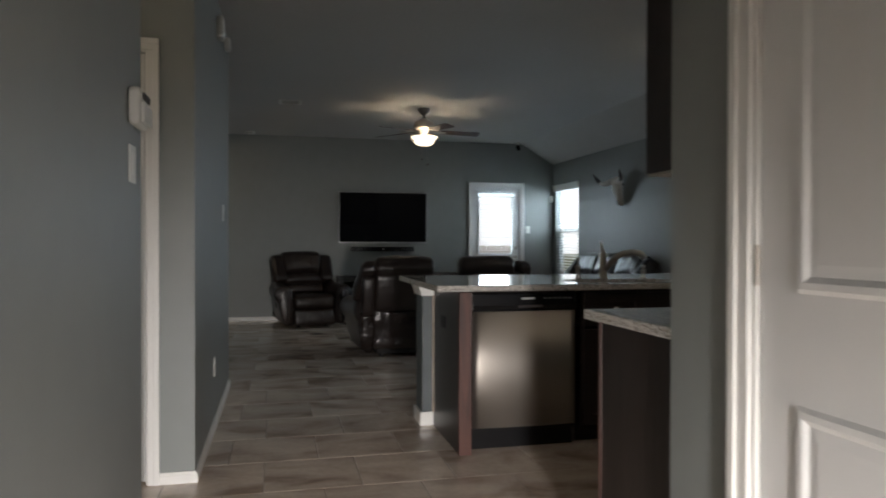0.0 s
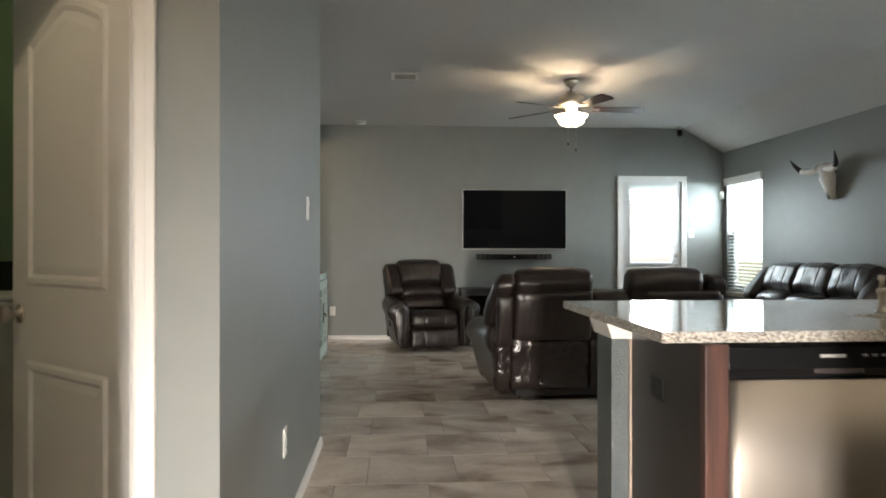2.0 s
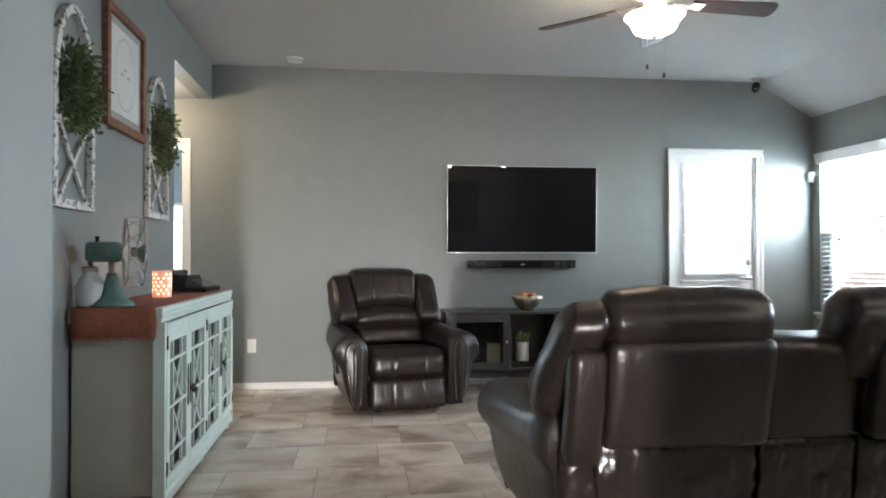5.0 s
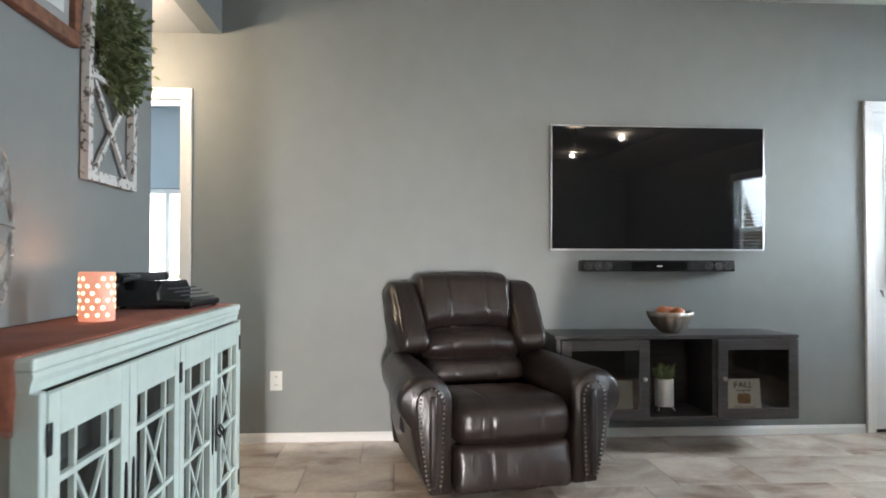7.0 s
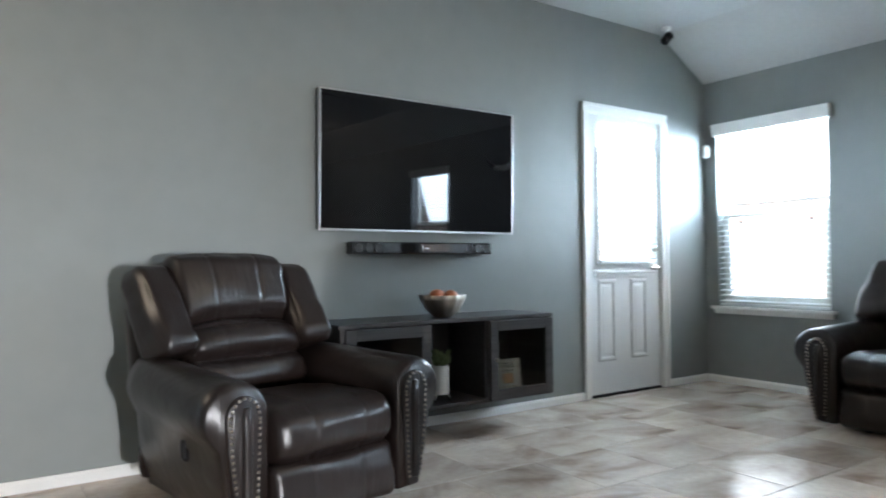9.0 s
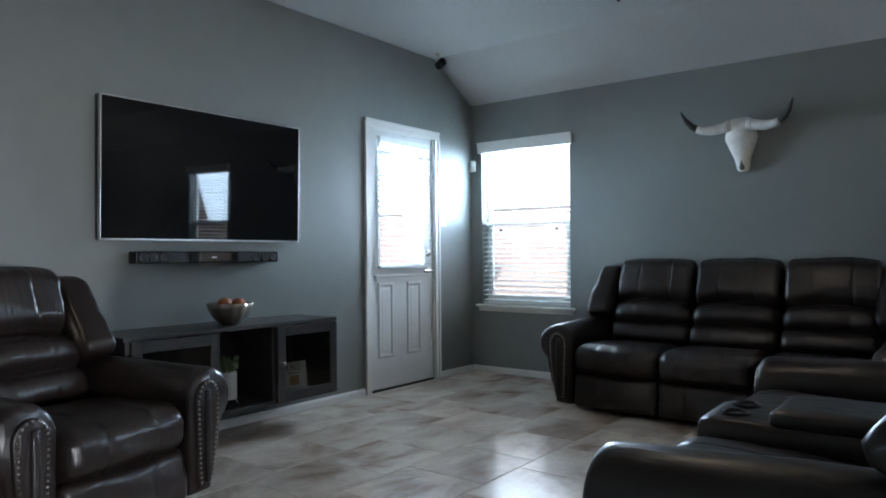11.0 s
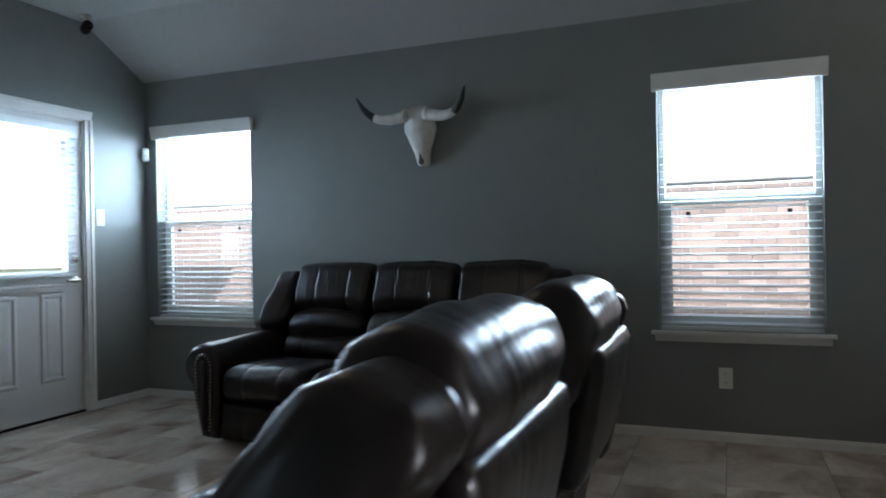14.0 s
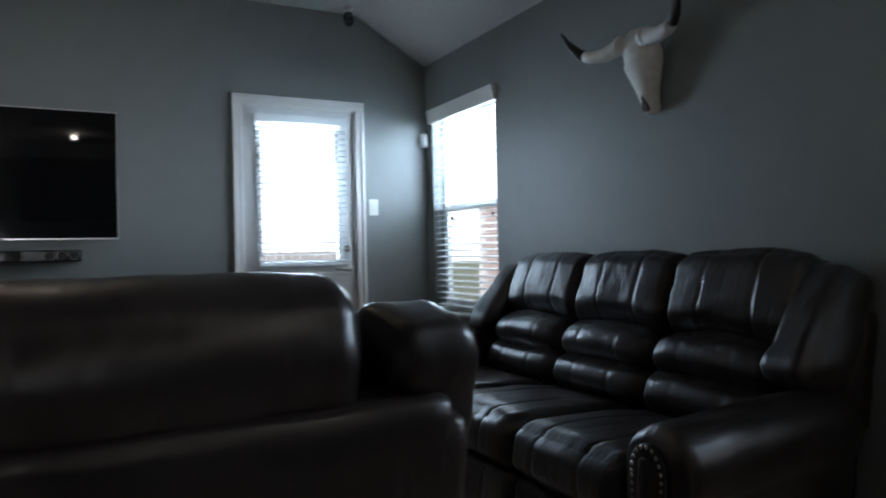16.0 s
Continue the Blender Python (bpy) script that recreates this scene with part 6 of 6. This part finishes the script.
for k in range(6):
    part("button", box(1.60 + k * 0.03, 3.9045, 0.834, 1.616 + k * 0.03, 3.9075, 0.842, 0.001), mat("button_grey", (0.3, 0.3, 0.3), 0.5), dwm)
part("kick_plate", box(1.19, 3.965, 0.0, 1.80, 3.985, 0.115), BLACKP, dwm, "black toe kick")
part("seal", box(1.176, 3.93, 0.115, 1.186, 3.95, 0.80), SLAT, dwm, "narrow white strip along the left edge")
for a, b in ((1.835, 2.62), (2.63, 3.45)):
    c = thing("base_cabinet", Matrix.Identity(4), "dark espresso kitchen base cabinet with framed fronts", "cabinet", "island cabinets")
    part("body", box(a, 3.945, 0.10, b, 4.50, 0.60 if a < 2 else 0.878), CAB, c)
    part("toe_kick", box(a, 4.0, 0.0, b, 4.02, 0.10), BLACKP, c)
    m_ = (a + b) / 2
    part("face_frame", join(box(a, 3.93, 0.10, a + 0.02, 3.945, 0.878), box(b - 0.02, 3.93, 0.10, b, 3.945, 0.878), box(a + 0.02, 3.93, 0.85, b - 0.02, 3.945, 0.878)), CAB, c)
    for p, q, s in ((a + 0.012, m_ - 0.003, 1), (m_ + 0.003, b - 0.012, -1)):
        shaker(p, q, 0.115, 0.655, 3.930, c, "door", (q - 0.03 if s > 0 else p + 0.03, 0.60))
        shaker(p, q, 0.672, 0.862, 3.930, c, "drawer_front", ((p + q) / 2, 0.767))
    
sn = thing("sink", Matrix.Identity(4), "undermount stainless steel kitchen sink", "sink")
part("basin", join(box(1.85, 3.98, 0.68, 2.58, 3.998, 0.879), box(1.85, 4.372, 0.68, 2.58, 4.39, 0.879), box(1.85, 3.998, 0.68, 1.868, 4.372, 0.879), box(2.562, 3.998, 0.68, 2.58, 4.372, 0.879), box(1.868, 3.998, 0.68, 2.562, 4.372, 0.69)), STEEL, sn)
part("drain", lathe([(0.045, 0.690), (0.045, 0.693), (0.03, 0.692), (0, 0.691)], 20), NICKEL, sn, m=pose(2.2, 4.18, 0))
fc = thing("faucet", pose(2.215, 4.43, 0.914), "brushed nickel kitchen faucet with side-arched spout", "faucet")
part("base", lathe([(0.032, 0), (0.032, 0.008), (0.026, 0.016), (0.024, 0.13), (0.028, 0.15), (0.022, 0.175), (0.0, 0.178)], 22), NICKEL, fc, smooth=True)
part("lever", tube([(0, 0, 0.17), (-0.004, 0.005, 0.20), (-0.010, 0.010, 0.245)], [0.014, 0.011, 0.007], 12), NICKEL, fc, smooth=True)
part("spout", tube([(0.01, -0.01, 0.06), (0.05, -0.05, 0.13), (0.09, -0.09, 0.165), (0.14, -0.13, 0.175), (0.18, -0.16, 0.165), (0.20, -0.178, 0.135)], [0.019, 0.019, 0.019, 0.020, 0.021, 0.022], 16), NICKEL, fc, smooth=True)
for nm, x, h in (("soap_dispenser", 2.05, 0.14), ("side_sprayer", 2.515, 0.085)):
    o = thing(nm, pose(x, 4.45, 0.914), "brushed nickel " + nm.replace("_", " ") + " on the counter", nm.replace("_", " "))
    part("base", lathe([(0.022, 0), (0.022, 0.006), (0.014, 0.012), (0.013, h * 0.45), (0.018, h * 0.5), (0.018, h * 0.62), (0.010, h * 0.66)], 18), NICKEL, o, smooth=True)
    part("head", lathe([(0.009, h * 0.62), (0.008, h * 0.85), (0.014, h * 0.88), (0.013, h), (0, h)], 16), NICKEL, o, smooth=True)

# red stool tucked under the overhang
rs = thing("red_stool", pose(1.385, 4.918, 0), "red painted metal counter stool with square seat", "stool")
part("seat", box(-0.165, -0.165, 0.585, 0.165, 0.165, 0.62, 0.014), RED, rs)
part("skirt", join(box(-0.158, -0.158, 0.545, 0.158, -0.152, 0.59), box(-0.158, 0.152, 0.545, 0.158, 0.158, 0.59), box(-0.158, -0.152, 0.545, -0.152, 0.152, 0.59), box(0.152, -0.152, 0.545, 0.158, 0.152, 0.59)), RED, rs)
for sx in (-1, 1):
    for sy in (-1, 1):
        part("leg", tube([(sx * 0.145, sy * 0.140, 0.57), (sx * 0.165, sy * 0.165, 0.0)], [0.016, 0.012], 8), RED, rs)
for sx, sy in ((1, 0), (-1, 0), (0, 1), (0, -1)):
    a, b = ((sx * 0.158, -0.158, 0.2), (sx * 0.158, 0.158, 0.2)) if sx else ((-0.158, sy * 0.158, 0.2), (0.158, sy * 0.158, 0.2))
    part("rung", tube([a, b], 0.008, 8), RED, rs)

# ---- counter run by the pantry ----
bc = thing("end_base_cabinet", pose(-0.068, -0.158, 0), "dark espresso base cabinet with a finished end panel", "cabinet")
part("body", box(1.318, 2.095, 0.10, 2.9, 2.585, 0.878), CAB, bc)
part("end_panel", box(1.300, 2.095, 0.0, 1.318, 2.604, 0.878, 0.002), CAB, bc)
part("corner_strip", box(1.297, 2.588, 0.0, 1.312, 2.607, 0.878, 0.002), REDWOOD, bc, "worn reddish corner edge")
part("toe_kick", box(1.318, 2.50, 0, 2.9, 2.52, 0.10), BLACKP, bc)
for k in range(3):
    shaker(1.33 + k * 0.52, 1.84 + k * 0.52, 0.12, 0.86, 2.585, bc, "door", (1.80 + k * 0.52, 0.75), out=1)
pc = thing("pantry_counter", pose(-0.068, -0.158, 0), "speckled beige granite worktop on the pantry wall", "worktop")
part("slab", box(1.264, 2.092, 0.880, 2.93, 2.655, 0.914, 0.005), GRANITE, pc)
uc = thing("wall_cabinet", pose(-0.068, -0.158, 0), "dark espresso upper kitchen cabinet on the pantry wall", "cabinet")
part("body", box(1.352, 2.092, 1.36, 2.9, 2.385, 2.42, 0.002), CAB, uc)
part("light_rail", box(1.356, 2.10, 1.352, 2.896, 2.38, 1.360), BEIGE, uc)
for k in range(3):
    shaker(1.36 + k * 0.51, 1.865 + k * 0.51, 1.37, 2.41, 2.385, uc, "door", (1.83 + k * 0.51, 1.43), out=1)

# ---- laundry room and entry ----
ws = thing("washing_machine", pose(-1.62, 5.40, 0), "white top-load washing machine against the green wall", "washing machine")
part("cabinet", box(-0.34, -0.33, 0.01, 0.34, 0.33, 0.92, 0.015), WHITEP, ws)
part("lid", box(-0.27, -0.31, 0.92, 0.27, 0.16, 0.945, 0.01), WHITEP, ws)
part("console", prism([(0.16, 0.92), (0.33, 0.92), (0.33, 1.09), (0.26, 1.09)], 0.66, 0.006), BLACKP, ws, "dark control console", m=Matrix(((0, 1, 0, -0.33), (1, 0, 0, 0), (0, 0, 1, 0), (0, 0, 0, 1))))
part("dial", lathe([(0.03, 0), (0.028, 0.02), (0, 0.022)], 18), NICKEL, ws, m=pose(0.18, 0.19, 1.0, 60))
# added fixture for the laundry bulb, out of view
ll = thing("laundry_light", pose(-1.0, 4.9, TOP), "round frosted ceiling light, unseen, added to brighten the laundry", "ceiling light")
part("base", lathe([(0.15, 0), (0.15, -0.02)], 24), NICKEL, ll)
part("dome", lathe([(0.145, -0.02), (0.13, -0.06), (0.07, -0.09), (0, -0.095)], 24), glowing("laundry_glow", (1.0, 0.84, 0.6), 3.0), ll, smooth=True)
# unseen sidelight, added where the pantry's shadow edges point back to
sl = thing("window_sidelight", Matrix.Identity(4), "narrow entry sidelight, unseen, assumed as source of the entry light", "window", kind="structure")
part("window_frame", join(box(0.30, -1.70, 0.12, 0.325, -1.60, 1.5), box(0.595, -1.70, 0.12, 0.62, -1.60, 1.5), box(0.325, -1.70, 0.12, 0.595, -1.60, 0.145), box(0.325, -1.70, 1.475, 0.595, -1.60, 1.5)), TRIM, sl)
part("pane", box(0.325, -1.63, 0.145, 0.595, -1.627, 1.475), GLASS, sl).visible_shadow = False

# ---- floor tiles ----
P = 0.4587
ROW0, GAP = 5.362, 0.0035
tm = bpy.data.meshes.new("tile")
b = box(GAP / 2, GAP / 2, -0.004, P - GAP / 2, P - GAP / 2, 0.0, 0.0016, 1)
b.to_mesh(tm)
b.free()
tm.materials.append(TILE)
AREAS = ((-0.285, 4.5, -1.6, 10.9), (-0.95, -0.235, 6.04, 10.9), (-2.78, -0.95, 9.69, 13.2), (-2.08, -0.235, 2.62, 5.92))
inside = lambda x0, x1, y0, y1: any(x1 > a and x0 < b_ and y1 > c and y0 < d for a, b_, c, d in AREAS)
near = 0
verts_, faces_ = [], []
base_v = [v.co.copy() for v in tm.vertices]
base_f = [tuple(p.vertices) for p in tm.polygons]
for r_ in range(-16, 18):
    y = ROW0 + r_ * P
    off = (0.07, 0.385)[r_ % 2] + 0.02 * math.sin(r_ * 2.7)
    for c_ in range(-8, 11):
        x = off + c_ * P
        if not inside(x, x + P, y, y + P) or x > 4.5 or y > 13.2:
            continue
        if near < 300 and 3.2 < y < 10.8 and x > -0.9:
            o = new("tile", tm)
            o.parent = floor
            o.matrix_local = pose(x, y, 0)
            near += 1
        else:
            k0 = len(verts_)
            verts_ += [tuple(v + Vector((x, y, 0))) for v in base_v]
            faces_ += [tuple(k0 + i for i in f) for f in base_f]
me = bpy.data.meshes.new("tile_field")
me.from_pydata(verts_, [], faces_)
me.materials.append(TILE)
tf = new("tile_field", me)
tf.parent = floor
tf["kind"] = "stuff"
